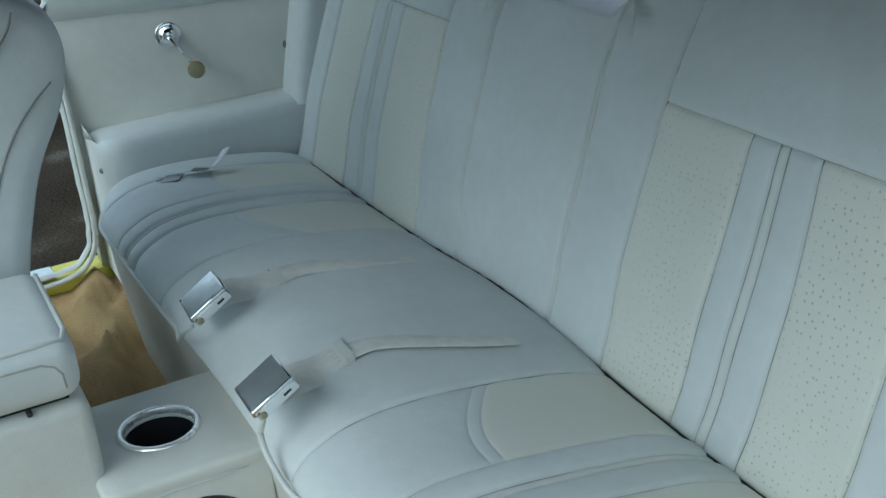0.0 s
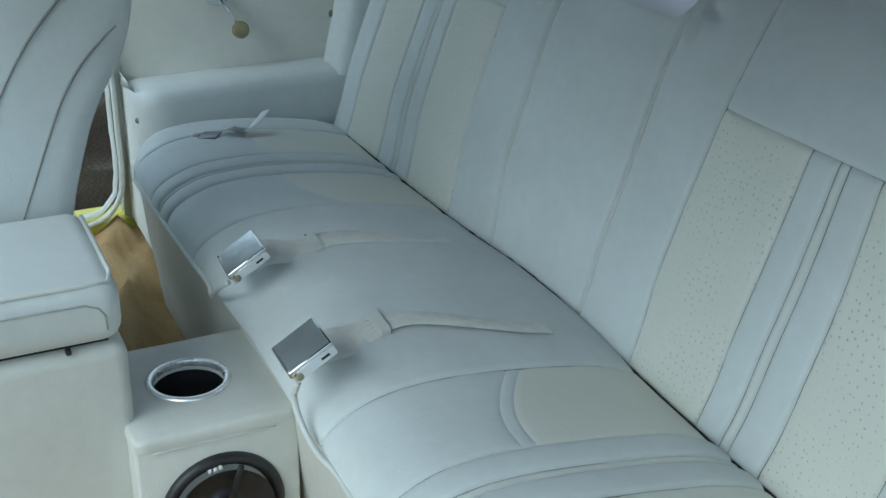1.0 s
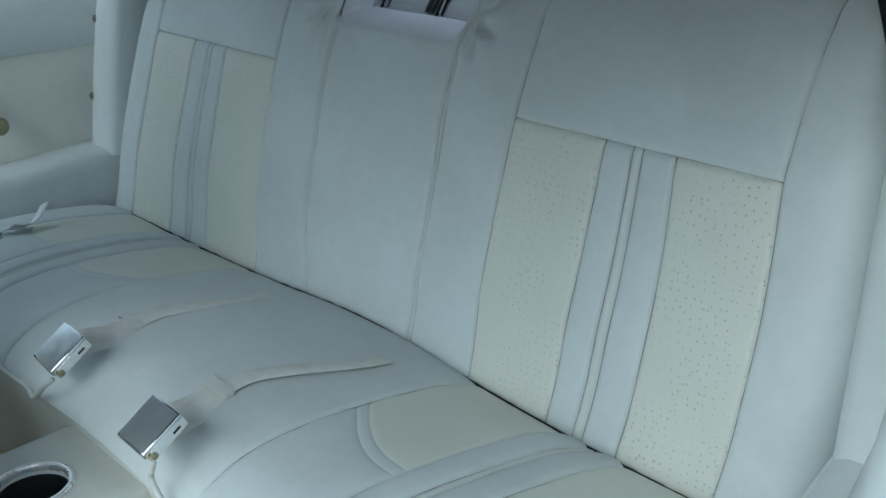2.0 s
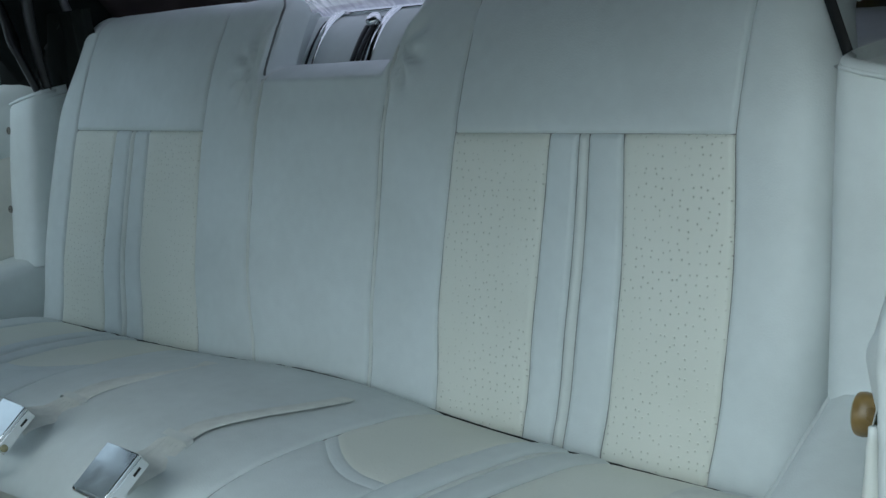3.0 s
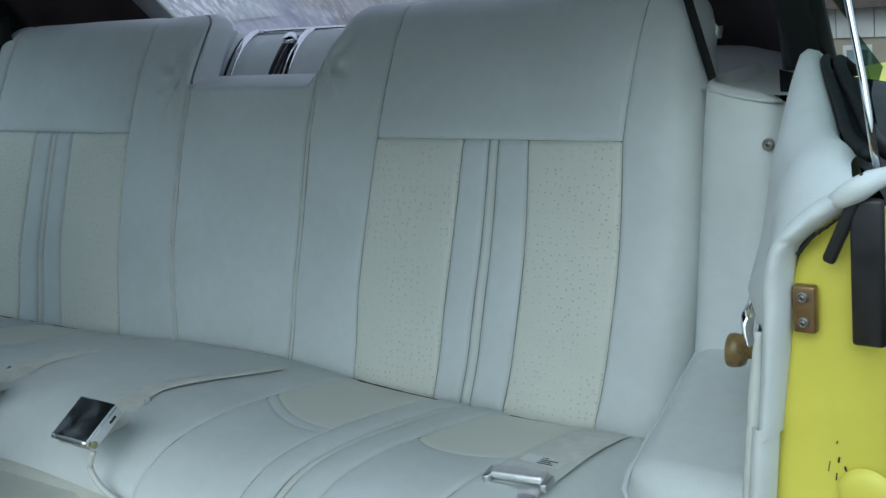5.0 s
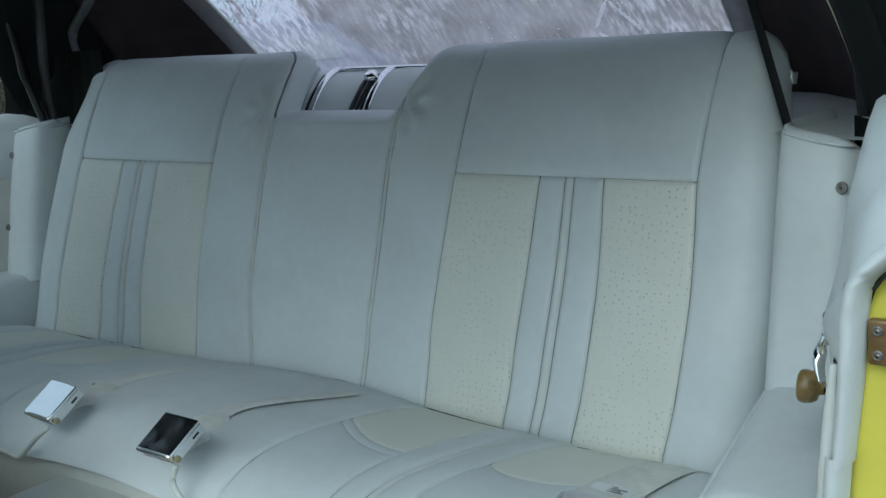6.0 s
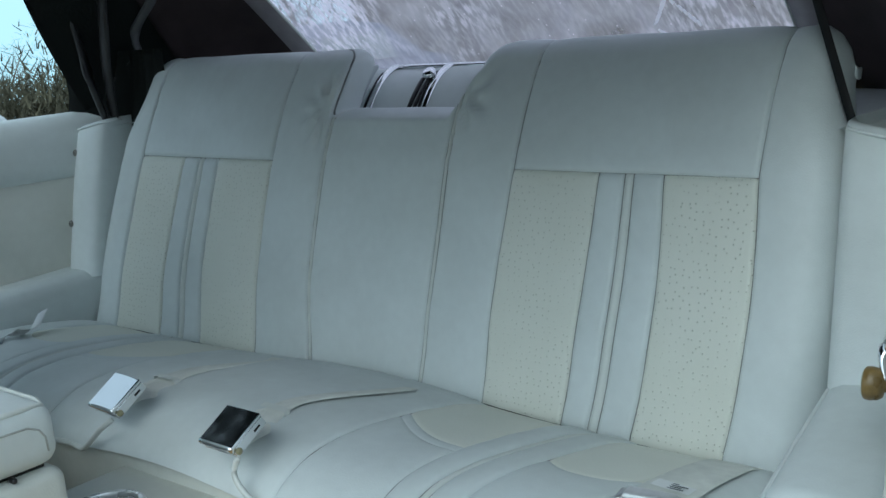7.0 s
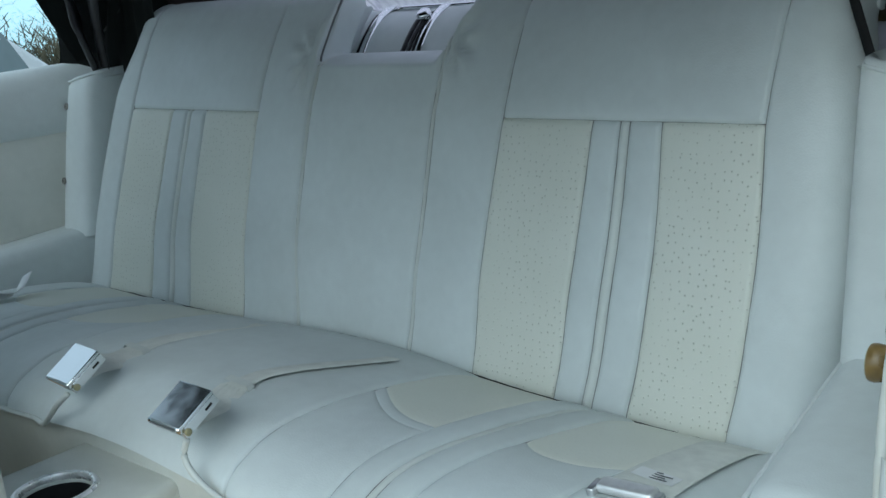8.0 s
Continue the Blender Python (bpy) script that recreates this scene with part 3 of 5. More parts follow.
# ---- seat belts ----
def ribbon(bm, centre, across, thick=0.0014):
    """Webbing: a strip with thickness along points, across: half-width vectors."""
    top, low = [], []
    for c, a in zip(centre, across):
        c, a = Vector(c), Vector(a)
        top.append([c - a, c - a * 0.93 + Vector((0, 0, thick)), c + Vector((0, 0, thick * 1.2)), c + a * 0.93 + Vector((0, 0, thick)), c + a])
    grid(bm, top)
    return bm


def cushion_at(x, y, d=0.0):
    """The cushion's surface at a place of the plan."""
    lo, hi = 0.05, 1.0
    for _ in range(30):
        mid = (lo + hi) / 2
        if cushion_point(x, mid).y > y:
            lo = mid
        else:
            hi = mid
    return cushion_point(x, lo, d)


def crease_at(x):
    """Where the cushion comes out from under the seat back."""
    for k in range(400):
        p = cushion_point(x, 0.05 + 0.4 * k / 400, 0.002)
        if p.y < face_y(p.z) + 0.02 * x - 0.0035:
            return p
    return cushion_point(x, 0.2)


# solid near-black cord along the crease, drawing its shade as a line
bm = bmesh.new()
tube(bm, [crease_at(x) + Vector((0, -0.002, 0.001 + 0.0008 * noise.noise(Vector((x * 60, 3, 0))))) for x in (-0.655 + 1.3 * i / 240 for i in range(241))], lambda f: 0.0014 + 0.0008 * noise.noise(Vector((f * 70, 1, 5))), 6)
part("crease_shade", bm, DARK, rear_seat, "dark cord standing for the shade in the crease between the cushion and the back")


def lift_buckle(parent, at, tilt, yaw):
    """A chrome lift-cover buckle; its origin is the middle of its cover."""
    m = pose(*at, tilt, 0, yaw)
    bm = bmesh.new()
    box(bm, (-0.0305, -0.0268, -0.0025), (0.0305, 0.0268, 0.0025), 0.0018, 3, m)
    tube(bm, [m @ Vector((-0.03 + 0.06 * i / 8, -0.0248, -0.0018)) for i in range(9)], 0.0042, 12)
    part("cover", bm, BUCKLE, parent, "polished chrome lift cover", plane=0.0003)
    bm = bmesh.new()
    for sx in (-1, 1):
        box(bm, (sx * 0.0287 - 0.0012, -0.0262, -0.0145), (sx * 0.0287 + 0.0012, 0.0262, -0.0022), 0.0009, 2, m)
    box(bm, (-0.0276, -0.0255, -0.0145), (0.0276, 0.026, -0.0125), 0.0006, 1, m)
    part("buckle_frame", bm, CHROME, parent, "chrome buckle frame", plane=0.0003)
    bm = bmesh.new()
    lathe(bm, [(0.0001, 0.0632), (0.0034, 0.0632), (0.0042, 0.0622), (0.0042, 0.0), (0.0034, -0.001), (0.0001, -0.001)], m @ pose(-0.0311, -0.0205, -0.0092, 0, 90, 0), 16)
    part("hinge_pin", bm, KNOBFACE, parent, "dull brass hinge pin")
    bm = bmesh.new()
    box(bm, (0.0296, 0.008, -0.0098), (0.0302, 0.018, -0.0072), 0.0, 1, m)
    part("side_slot", bm, DARK, parent)


def lap_belt(at, tilt, yaw, x0, xm, x1, y0, y1, keeper):
    b = thing("lap_belt", (x0, y0, cushion_at(x0, y0).z), "ivory lap belt with a chrome lift buckle lying on the cushion", "seat belt", "rear lap belts")
    lift_buckle(b, at, tilt, yaw)
    steps = 30
    mids, sides = [], []
    for i in range(steps + 1):
        f = i / steps
        x = x0 + (xm - x0) * smooth(0, 0.45, f) + (x1 - xm) * smooth(0.2, 1.0, f)
        y = y0 + (y1 - y0) * f
        lift = 0.0014 + 0.02 * (1 - smooth(0, 0.2, f)) + 0.0012 * math.sin(math.pi * min(f * 1.15, 1.0)) ** 2
        p = cushion_at(x, y, lift)
        mids.append(p)
        sides.append(Vector((0.0255, -0.002, 0.0022 - 0.008 * (1 - smooth(0.05, 0.4, f)))))
    bm = bmesh.new()
    ribbon(bm, mids, sides)
    part("webbing", bm, WEB, b, "ivory ribbed webbing")
    for r in (-0.012, -0.004, 0.004, 0.012):
        bm = bmesh.new()
        tube(bm, [mids[i] + sides[i] * (r / 0.023) + Vector((0, 0, 0.0012)) for i in range(0, 9)], 0.0007, 5)
        part("web_rib", bm, WEB, b)
    k = keeper
    bm = bmesh.new()
    c, a = mids[k], sides[k]
    d = (mids[k + 1] - mids[k - 1]).normalized() * 0.006
    grid(bm, [[c + a * u + d * v + Vector((0, 0, h)) for u, h in ((-1.12, -0.004), (-1.1, 0.002), (-0.9, 0.005), (0.9, 0.005), (1.1, 0.002), (1.12, -0.008), (1.05, -0.012))] for v in (-1, 1)])
    part("keeper", bm, CREAM, b, "cream plastic keeper loop")
    return b


lap_belt((0.1883, -0.319, 0.7025), 31, -1.5, 0.158, 0.115, 0.166, -0.29, -0.012, 9)
lap_belt((-0.0642, -0.307, 0.7006), 33, -4, -0.090, -0.120, -0.100, -0.275, -0.012, 9)

# belt with a label beside the armrest
PALESTEEL = simple("pale_brushed_steel", (0.82, 0.82, 0.81), 0.42, 0.8, 0.06, 120.0)
b = thing("lap_belt", (0.6, -0.13, 0.63), "ivory lap belt with a printed label and brushed latch", "seat belt", "rear lap belts")
track = [(0.637 + 0.022 * i / 40, 0.03 - 0.21 * i / 40) for i in range(41)]
mids = [cushion_at(x, y, 0.003 + 0.003 * math.sin(math.pi * i / 40)) for i, (x, y) in enumerate(track)]
sides = [(cushion_at(x + 0.0285, y + 0.003) - cushion_at(x - 0.0285, y - 0.003)) * 0.5 for x, y in track]
side = sides[31]
bm = bmesh.new()
ribbon(bm, mids, sides)
part("webbing", bm, WEB, b)
bm = bmesh.new()
grid(bm, [[mids[i] + side * u + Vector((0, 0, 0.0026)) for u in (-0.72, -0.3, 0.3, 0.72)] for i in (29, 31, 33)])
part("label", bm, PAPER, b, "small white printed label")
bm = bmesh.new()
for r, (u0, u1) in enumerate(((-0.6, 0.1), (-0.6, 0.55), (-0.6, 0.35), (-0.6, 0.5))):
    p = mids[29] + (mids[33] - mids[29]) * (0.16 + 0.22 * r)
    a, e = p + side * u0, p + side * u1
    box(bm, Vector((a.x, p.y - 0.0008, p.z + 0.0028)), Vector((e.x, p.y + 0.0008, p.z + 0.0031)))
part("label_print", bm, INK, b, "unreadable print bars")
lat = pose(*(mids[40] + Vector((0, -0.001, 0.006))), 8, 0, 6)
bm = bmesh.new()
box(bm, (-0.028, -0.009, -0.004), (0.028, 0.009, 0.006), 0.0045, 4, lat)
part("latch_roll", bm, PALESTEEL, b, "brushed steel latch roller")
bm = bmesh.new()
box(bm, (-0.034, -0.014, -0.007), (-0.0265, 0.006, 0.0035), 0.002, 2, lat)
box(bm, (0.0265, -0.014, -0.007), (0.034, 0.006, 0.0025), 0.002, 2, lat)
box(bm, (-0.028, -0.045, -0.009), (0.028, -0.009, -0.004), 0.002, 2, lat)
part("latch_plate", bm, SATIN, b, "brushed steel latch plate")

# loose tongue end near the far armrest
b = thing("belt_tongue", (-0.6, -0.16, 0.63), "steel belt tongue with a short folded ivory strap", "seat belt")
tg = pose(*cushion_at(-0.585, -0.195, 0.004), 6, 4, -40)
bm = bmesh.new()
box(bm, (-0.013, -0.022, -0.0015), (0.013, 0.01, 0.0015), 0.001, 1, tg)
box(bm, (-0.006, -0.034, -0.0015), (0.005, -0.022, 0.0015), 0.001, 1, tg)
part("tongue", bm, simple("grey_steel", (0.3, 0.31, 0.33), 0.35, 0.8), b, "worn grey steel tongue")
bm = bmesh.new()
mids = [cushion_at(-0.59, -0.178, 0.006), cushion_at(-0.586, -0.168, 0.012), cushion_at(-0.583, -0.155, 0.009), cushion_at(-0.584, -0.14, 0.007), cushion_at(-0.588, -0.126, 0.012), cushion_at(-0.592, -0.116, 0.022), cushion_at(-0.596, -0.106, 0.034)]
ribbon(bm, mids, [Vector((0.012, 0.004, 0.006))] * 7, 0.002)
part("strap", bm, PAPER, b, "short white folded strap end")
# ---- trim: stitching lines on the panels, screws, cranks, windlace ----


def screw(parent, at, direction, r=0.008):
    m = Matrix.Translation(at) @ Vector(direction).to_track_quat("Z", "Y").to_matrix().to_4x4()
    bm = bmesh.new()
    lathe(bm, [(r, -0.001), (r, 0.0006), (r * 0.8, 0.0022), (r * 0.62, 0.0012), (r * 0.6, 0.0008), (r * 0.4, 0.0022), (0.0001, 0.0026)], m, 20)
    s = part("screw", bm, TARNISH, parent, "tarnished steel cup-washer screw")
    bm = bmesh.new()
    box(bm, (-r * 0.34, -r * 0.06, 0.002), (r * 0.34, r * 0.06, 0.0029), 0, 1, m)
    box(bm, (-r * 0.06, -r * 0.34, 0.002), (r * 0.06, r * 0.34, 0.0029), 0, 1, m)
    part("cross_slot", bm, DARK, s)
    return s


def window_crank(s):
    hub_y = -0.096 if s < 0 else -0.066
    c = thing("window_crank", (s * 0.862, hub_y, 0.832), "chrome window crank with an amber plastic knob", "window crank", "window cranks")
    out = Matrix.Translation((s * (wall_x(hub_y) - 0.001), hub_y, 0.832)) @ Vector((-s, -0.2, 0)).to_track_quat("Z", "Y").to_matrix().to_4x4()
    bm = bmesh.new()
    lathe(bm, [(0.024, 0.0), (0.024, 0.003), (0.021, 0.005), (0.018, 0.004), (0.016, 0.006), (0.013, 0.011), (0.008, 0.0135), (0.0001, 0.014)], out, 32)
    part("escutcheon", bm, CHROME, c, "chrome hub and ring")
    a = out @ Vector((0, 0, 0.010))
    e = Vector((s * (wall_x(-0.055) - 0.016), -0.064, 0.77)) if s < 0 else Vector((wall_x(-0.08) - 0.016, -0.082, 0.781))
    bm = bmesh.new()
    tube(bm, [a + (e - a) * f + Vector((-s * 0.006 * math.sin(math.pi * f), 0, 0)) for f in (i / 8 for i in range(9))], lambda f: 0.0085 - 0.0025 * f, 10, False, 0.55)
    part("crank_arm", bm, CHROME, c, "chrome crank arm")
    k = Matrix.Translation(e) @ Vector((-s, -0.2, 0.05)).to_track_quat("Z", "Y").to_matrix().to_4x4()
    bm = bmesh.new()
    lathe(bm, [(0.006, -0.002), (0.007, 0.003), (0.012, 0.0045), (0.0145, 0.008), (0.0157, 0.015), (0.0152, 0.019), (0.0142, 0.0205)], k, 28)
    kb = part("knob", bm, AMBER, c, "amber plastic knob")
    bm = bmesh.new()
    lathe(bm, [(0.0142, 0.0205), (0.012, 0.0218), (0.0001, 0.0222)], k, 28)
    part("knob_face", bm, KNOBFACE, kb, "worn olive knob face")


for s in (-1, 1):
    window_crank(s)
quarters = [o for o in scene.objects if o.name.startswith("quarter_trim_panel")]
for q in quarters:
    s = 1 if q.location.x > 0 else -1
    screw(q, (s * 0.793, 0.1235, 0.925), (s * 0.1, -1, 0.2), 0.0065)
    screw(q, (s * 0.79, 0.0895, 0.795), (s * 0.1, -1, 0.2), 0.0065)
    # welt on the top of the wing, armrest edge piping
    bm = bmesh.new()
    tube(bm, [(s * x, y + 0.035, 0.971 + 0.022 * (0.805 - x) / 0.13 - 0.006) for x, y in ((0.714, 0.15), (0.714, 0.128), (0.722, 0.108), (0.745, 0.101), (0.77, 0.098), (0.788, 0.1), (0.8, 0.11))], 0.0022, 6)
    part("welt", bm, WHITE, q)
    edge = arm_edge(s)
    if s > 0:
        bm = bmesh.new()
        tube(bm, [(s * (edge(y) + 0.003), y, 0.703) for y in (0.13 - 0.33 * i / 20 for i in range(21))] + [(s * (edge(-0.2) + 0.012), -0.225, 0.70), (s * (edge(-0.2) + 0.03), -0.243, 0.69), (s * (edge(-0.2) + 0.06), -0.255, 0.685)], 0.0026, 6)
        part("piping", bm, WHITE, q)
    if s < 0:
        screw(q, (-0.79, -0.273, 0.64), (0.3, -1, 0), 0.005)

# ---- door openings ----
OPEN = [(-0.272, 1.0), (-0.278, 0.9), (-0.28, 0.75), (-0.28, 0.6), (-0.28, 0.5), (-0.288, 0.455), (-0.311, 0.422), (-0.346, 0.407), (-0.416, 0.402), (-0.7, 0.4), (-1.3, 0.4)]


def along(points, n):
    return [spline(points, i / n) for i in range(n + 1)]


DOOR_SET = Vector((0.0095, -0.002, -0.005))  # the near opening sits a little further out


def lace_x(z):
    """The windlace leans out a little towards the belt line."""
    return 0.926 + 0.017 * min(max((z - 0.76) / 0.18, -0.6), 1.2)


for s in (-1, 1):
    fr = thing("door_opening_trim", (s * 0.93, -0.284, 0.4), "white vinyl windlace round a yellow painted door opening", "door opening")
    path = along(OPEN, 70)
    bm = bmesh.new()
    tube(bm, [(s * (lace_x(z) + (0.002 if s > 0 else -0.001) + 0.0007 * noise.noise(Vector((y * 110, z * 110, 1)))), y - 0.006 + 0.0012 * noise.noise(Vector((z * 150, y * 150, 4))), z) for y, z in along(OPEN, 260) if z < 0.885], lambda f: (0.0052 + 0.0005 * noise.noise(Vector((f * 160, 0, 8)))) * min(1.0, 0.5 + f * 16), 10)
    part("windlace", bm, CREAM, fr, "worn pale windlace cord")
    bm, pts = bmesh.new(), []
    for k, (y, z) in enumerate(path):
        if z > (0.82 if s > 0 else 0.958):
            continue
        ya, za = spline(OPEN, min(k / 70 + 0.01, 1))
        yb, zb = spline(OPEN, max(k / 70 - 0.01, 0))
        t = Vector((0, ya - yb, za - zb)).normalized()
        n = Vector((0, t.z, -t.y))
        if n.y > 0 or (abs(n.y) < 0.2 and n.z < 0):
            n = -n
        w = 0.0022 * noise.noise(Vector((y * 45, z * 45, 5)))
        pts.append([Vector((s * (lace_x(z) + 0.004 + 0.0175 * f + 0.0016 * noise.noise(Vector((z * 38, y * 38, 2)))), y, z)) + n * (0.004 + 0.015 * math.sin(math.pi * min(f * 0.86 + 0.14, 1)) ** 0.7 + w - 0.034 * smooth(0.9, 0.938, z)) for f in (0, 0.08, 0.18, 0.3, 0.42, 0.55, 0.68, 0.8, 0.9, 0.96, 1.0)])
    grid(bm, pts)
    part("vinyl_wrap", bm, WHITE, fr, "white vinyl wrapped over the flange")
    if s > 0:
        edge = [(0.9535, 0.813), (0.9615, 0.879), (0.9645, 0.92), (0.9685, 0.945), (0.978, 0.957), (0.9895, 0.966), (1.0025, 0.976), (1.013, 0.984)]
        crest = ((0.95, 0.9645, 0.9685, 0.978, 0.9895, 1.0025, 1.013, 1.05), (0.9, 0.926, 0.951, 0.963, 0.972, 0.979, 0.978, 0.965))
    else:
        edge = [(0.9595, 0.90), (0.9605, 0.93), (0.963, 0.952), (0.970, 0.965), (0.984, 0.976), (1.0, 0.987), (1.013, 0.998)]
        crest = ((0.95, 0.957, 0.961, 0.97, 0.984, 1.0, 1.013, 1.05), (0.923, 0.953, 0.974, 0.984, 0.988, 0.990, 0.998, 1.0))
    bm = bmesh.new()
    def jamb_x(x, z):
        return max(lace_x(z) + x, float(np.interp(z, [e[1] for e in edge], [e[0] for e in edge])) - 0.007 + 0.02 * x if z > 0.885 else 0.0)
    grid(bm, [[(s * jamb_x(x, z), y + dy, min(z, float(np.interp(jamb_x(x, z), *crest)))) for x, dy in (((0.008, 0.002), (0.03, 0.0), (0.06, 0.002), (0.085, 0.012), (0.10, 0.03)) if s > 0 else ((0.018, -0.006), (0.024, -0.007), (0.03, -0.007), (0.038, -0.004), (0.042, 0.0)))] for y, z in path])
    part("jamb", bm, YELLOW, fr, "yellow painted door jamb")
    bm = bmesh.new()
    box(bm, (s * 0.965 - 0.03, -1.1, 0.404), (s * 0.965 + 0.03, -0.37, 0.41), 0.002)
    part("sill_plate", bm, CHROME, fr, "chrome sill plate")
    # roll end pulled over the corner of the jamb
    if s > 0:
        crease = [(0.9385, 0.805), (0.9445, 0.88), (0.9465, 0.922), (0.951, 0.944), (0.96, 0.959), (0.974, 0.973), (0.991, 0.985), (1.007, 0.991)]
        bm, pts = bmesh.new(), []
        for k in range(57):
            a, e = spline(crease, k / 56), spline(edge, k / 56)
            fat = 0.015 - 0.004 * smooth(0.5, 1.0, k / 56)
            row = [(a[0] - 0.003, -0.262, a[1] + 0.002)]
            for f in (0, 0.08, 0.18, 0.3, 0.42, 0.55, 0.68, 0.8, 0.9, 0.96, 1.0):
                wave = 0.0016 * noise.noise(Vector((k * 0.22, f * 2.0, 3))) + 0.0007 * noise.noise(Vector((k * 0.7, f * 4.0, 6)))
                row.append((a[0] + (e[0] - a[0]) * f, -0.283 - fat * math.sin(math.pi * min(f * 0.86 + 0.14, 1)) ** 0.7 - wave, a[1] + (e[1] - a[1]) * f))
            pts.append(row + [(e[0] - 0.002, -0.274, e[1] + 0.001)])
        grid(bm, pts)
        part("edge_roll", bm, WHITE, fr, "white vinyl rolled over the door edge")
        bm, pts = bmesh.new(), []
        for k in range(41):
            f = k / 40
            r, a = spline(ROLL[:10], f), spline(crease[1:], f)
            p0 = roll_at(s, -0.203, r[0], r[1]) - DOOR_SET
            p2 = Vector((a[0] + 0.004, -0.286, a[1] - 0.001))
            p1 = p0.lerp(p2, 0.55) + Vector((-0.006, -0.008, 0.004 + 0.006 * smooth(0.3, 0.8, f)))
            row = []
            for g in (j / 14 for j in range(15)):
                q = p0 * (1 - g) ** 2 + p1 * (2 * g * (1 - g)) + p2 * g * g
                row.append(q + Vector((-0.4, -0.7, 0.6)) * 0.0028 * noise.noise(Vector((f * 4, g * 3.0, 3))) * math.sin(math.pi * g))
            pts.append(row)
        grid(bm, pts)
        part("corner_wrap", bm, WHITE, fr, "white vinyl pulled over the corner")
    else:
        back = ROLL[1:10]
        bm, pts = bmesh.new(), []
        for k in range(37):
            f = k / 36
            e, r = spline(edge, f), spline(back, f)
            jag = 0.0018 * noise.noise(Vector((f * 22, 2, 0)))
            p2 = Vector((e[0], -0.285, e[1] + jag))
            p0 = roll_at(s, -0.205, r[0], r[1])
            p1 = roll_at(s, -0.262, r[0] + 0.002, r[1] + 0.008)
            p0.x, p1.x, p1.y = abs(p0.x), abs(p1.x), -0.297
            low = 1 - smooth(0.0, 0.4, f)
            lace = Vector((lace_x(p2.z) + 0.002, -0.283, p2.z))
            p1 = p1.lerp(Vector((lace.x + 0.008, -0.302, lace.z)), low)
            row = []
            for g in (0, 0.1, 0.2, 0.32, 0.44, 0.56, 0.68, 0.8, 0.9, 0.96, 1.0):
                q = p0 * (1 - g) ** 2 + p1 * (2 * g * (1 - g)) + p2 * g * g
                q += Vector((0.5, -1, 0.5)) * 0.003 * noise.noise(Vector((f * 5, g * 3.5, 3))) * math.sin(math.pi * g)
                row.append((s * q.x, q.y, q.z))
            pts.append(row)
        grid(bm, pts)
        part("corner_wrap", bm, WHITE, fr, "white vinyl pulled over the corner with a ragged edge")
    if s > 0:
        bm = bmesh.new()
        tube(bm, [(x + 0.001, -0.2855, z - 0.0015 + 0.0012 * noise.noise(Vector((x * 400, 7, 0)))) for x, z in along(edge[3:7], 30)], lambda f: 0.0015 * (1 - 0.5 * f), 6)
        part("glue_edge", bm, DARK, fr, "dark ragged glue line")
        bm = bmesh.new()
        tube(bm, [(0.992, -0.288, 0.979), (1.002, -0.2895, 0.985), (1.012, -0.29, 0.991), (1.02, -0.286, 0.996), (1.028, -0.276, 0.998), (1.036, -0.262, 0.994)], lambda f: 0.0035 + 0.005 * math.sin(math.pi * min(0.05 + 1.1 * f, 0.85)), 10)
        part("wrap_tip", bm, WHITE, fr, "twisted vinyl end")
        bm = bmesh.new()
        box(bm, (0.9655, -0.288, 0.889), (0.9815, -0.28, 0.9225), 0.002, 2)
        for x, z, w, h, turn in ((0.991, 0.809, 0.0012, 0.004, 20), (0.992, 0.796, 0.002, 0.007, 8), (0.9965, 0.79, 0.0022, 0.006, -12), (0.99, 0.783, 0.0014, 0.009, 5), (0.985, 0.79, 0.0009, 0.012, 10)):
            chip = bmesh.new()
            box(chip, (-w / 3, -0.0006, -h / 3), (w / 3, 0.0006, h / 3), 0.0004, 1, Matrix.Translation((x, -0.2805, z)) @ pose(0, 0, 0, 0, turn, 0))
            part("paint_chip", chip, DARK, fr, "dark chip in the yellow paint")
        dome = bmesh.new()
        lathe(dome, [(0.02, 0.0), (0.0185, 0.003), (0.014, 0.0055), (0.007, 0.007), (0.0001, 0.0075)], Matrix.Translation((1.01, -0.279, 0.772)) @ pose(0, 0, 0, 90, 0, 0), 28)
        part("jamb_plug", dome, YELLOW, fr, "round yellow plug in the jamb")
        pl = part("striker_plate", bm, BRONZE, fr, "bronze door wedge plate")
        for z in (0.915, 0.897):
            screw(pl, (0.9733, -0.2885, z), (0, -1, 0), 0.0038)
        bm = bmesh.new()
        box(bm, (-0.0045, -0.007, -0.054), (0.0045, 0.0, 0.012), 0.003, 2, Matrix.Translation((1.013, -0.285, 0.99)) @ pose(0, 0, 0, 0, 24, 0))
        box(bm, (1.006, -0.291, 0.885), (1.028, -0.284, 0.985), 0.003, 2)
        part("check_bracket", bm, BLACK, fr, "black stamped bracket")
    if s > 0:
        fr.location += DOOR_SET
    # outer skin of the quarter and rocker
    sk = thing("quarter_body_panel", (s * 1.04, 0.2, 0.2), "yellow painted rear quarter body panel", "body panel")
    bm = bmesh.new()
    ys = [-0.25 + 0.85 * i / 20 for i in range(21)]
    grid(bm, [[(s * (x - 0.10 * max(0, y - 0.1) ** 2), y, z) for y in ys] for x, z in ((1.024, 0.93), (1.028, 0.932), (1.032, 0.925), (1.037, 0.9), (1.045, 0.75), (1.04, 0.5), (1.02, 0.3), (0.9, 0.25))])
    part("skin", bm, YELLOW, sk)
    bm = bmesh.new()
    box(bm, (s * 0.985 - 0.055, -1.6, 0.22), (s * 0.985 + 0.055, -0.26, 0.396), 0.02, 3)
    part("rocker", bm, YELLOW, sk)

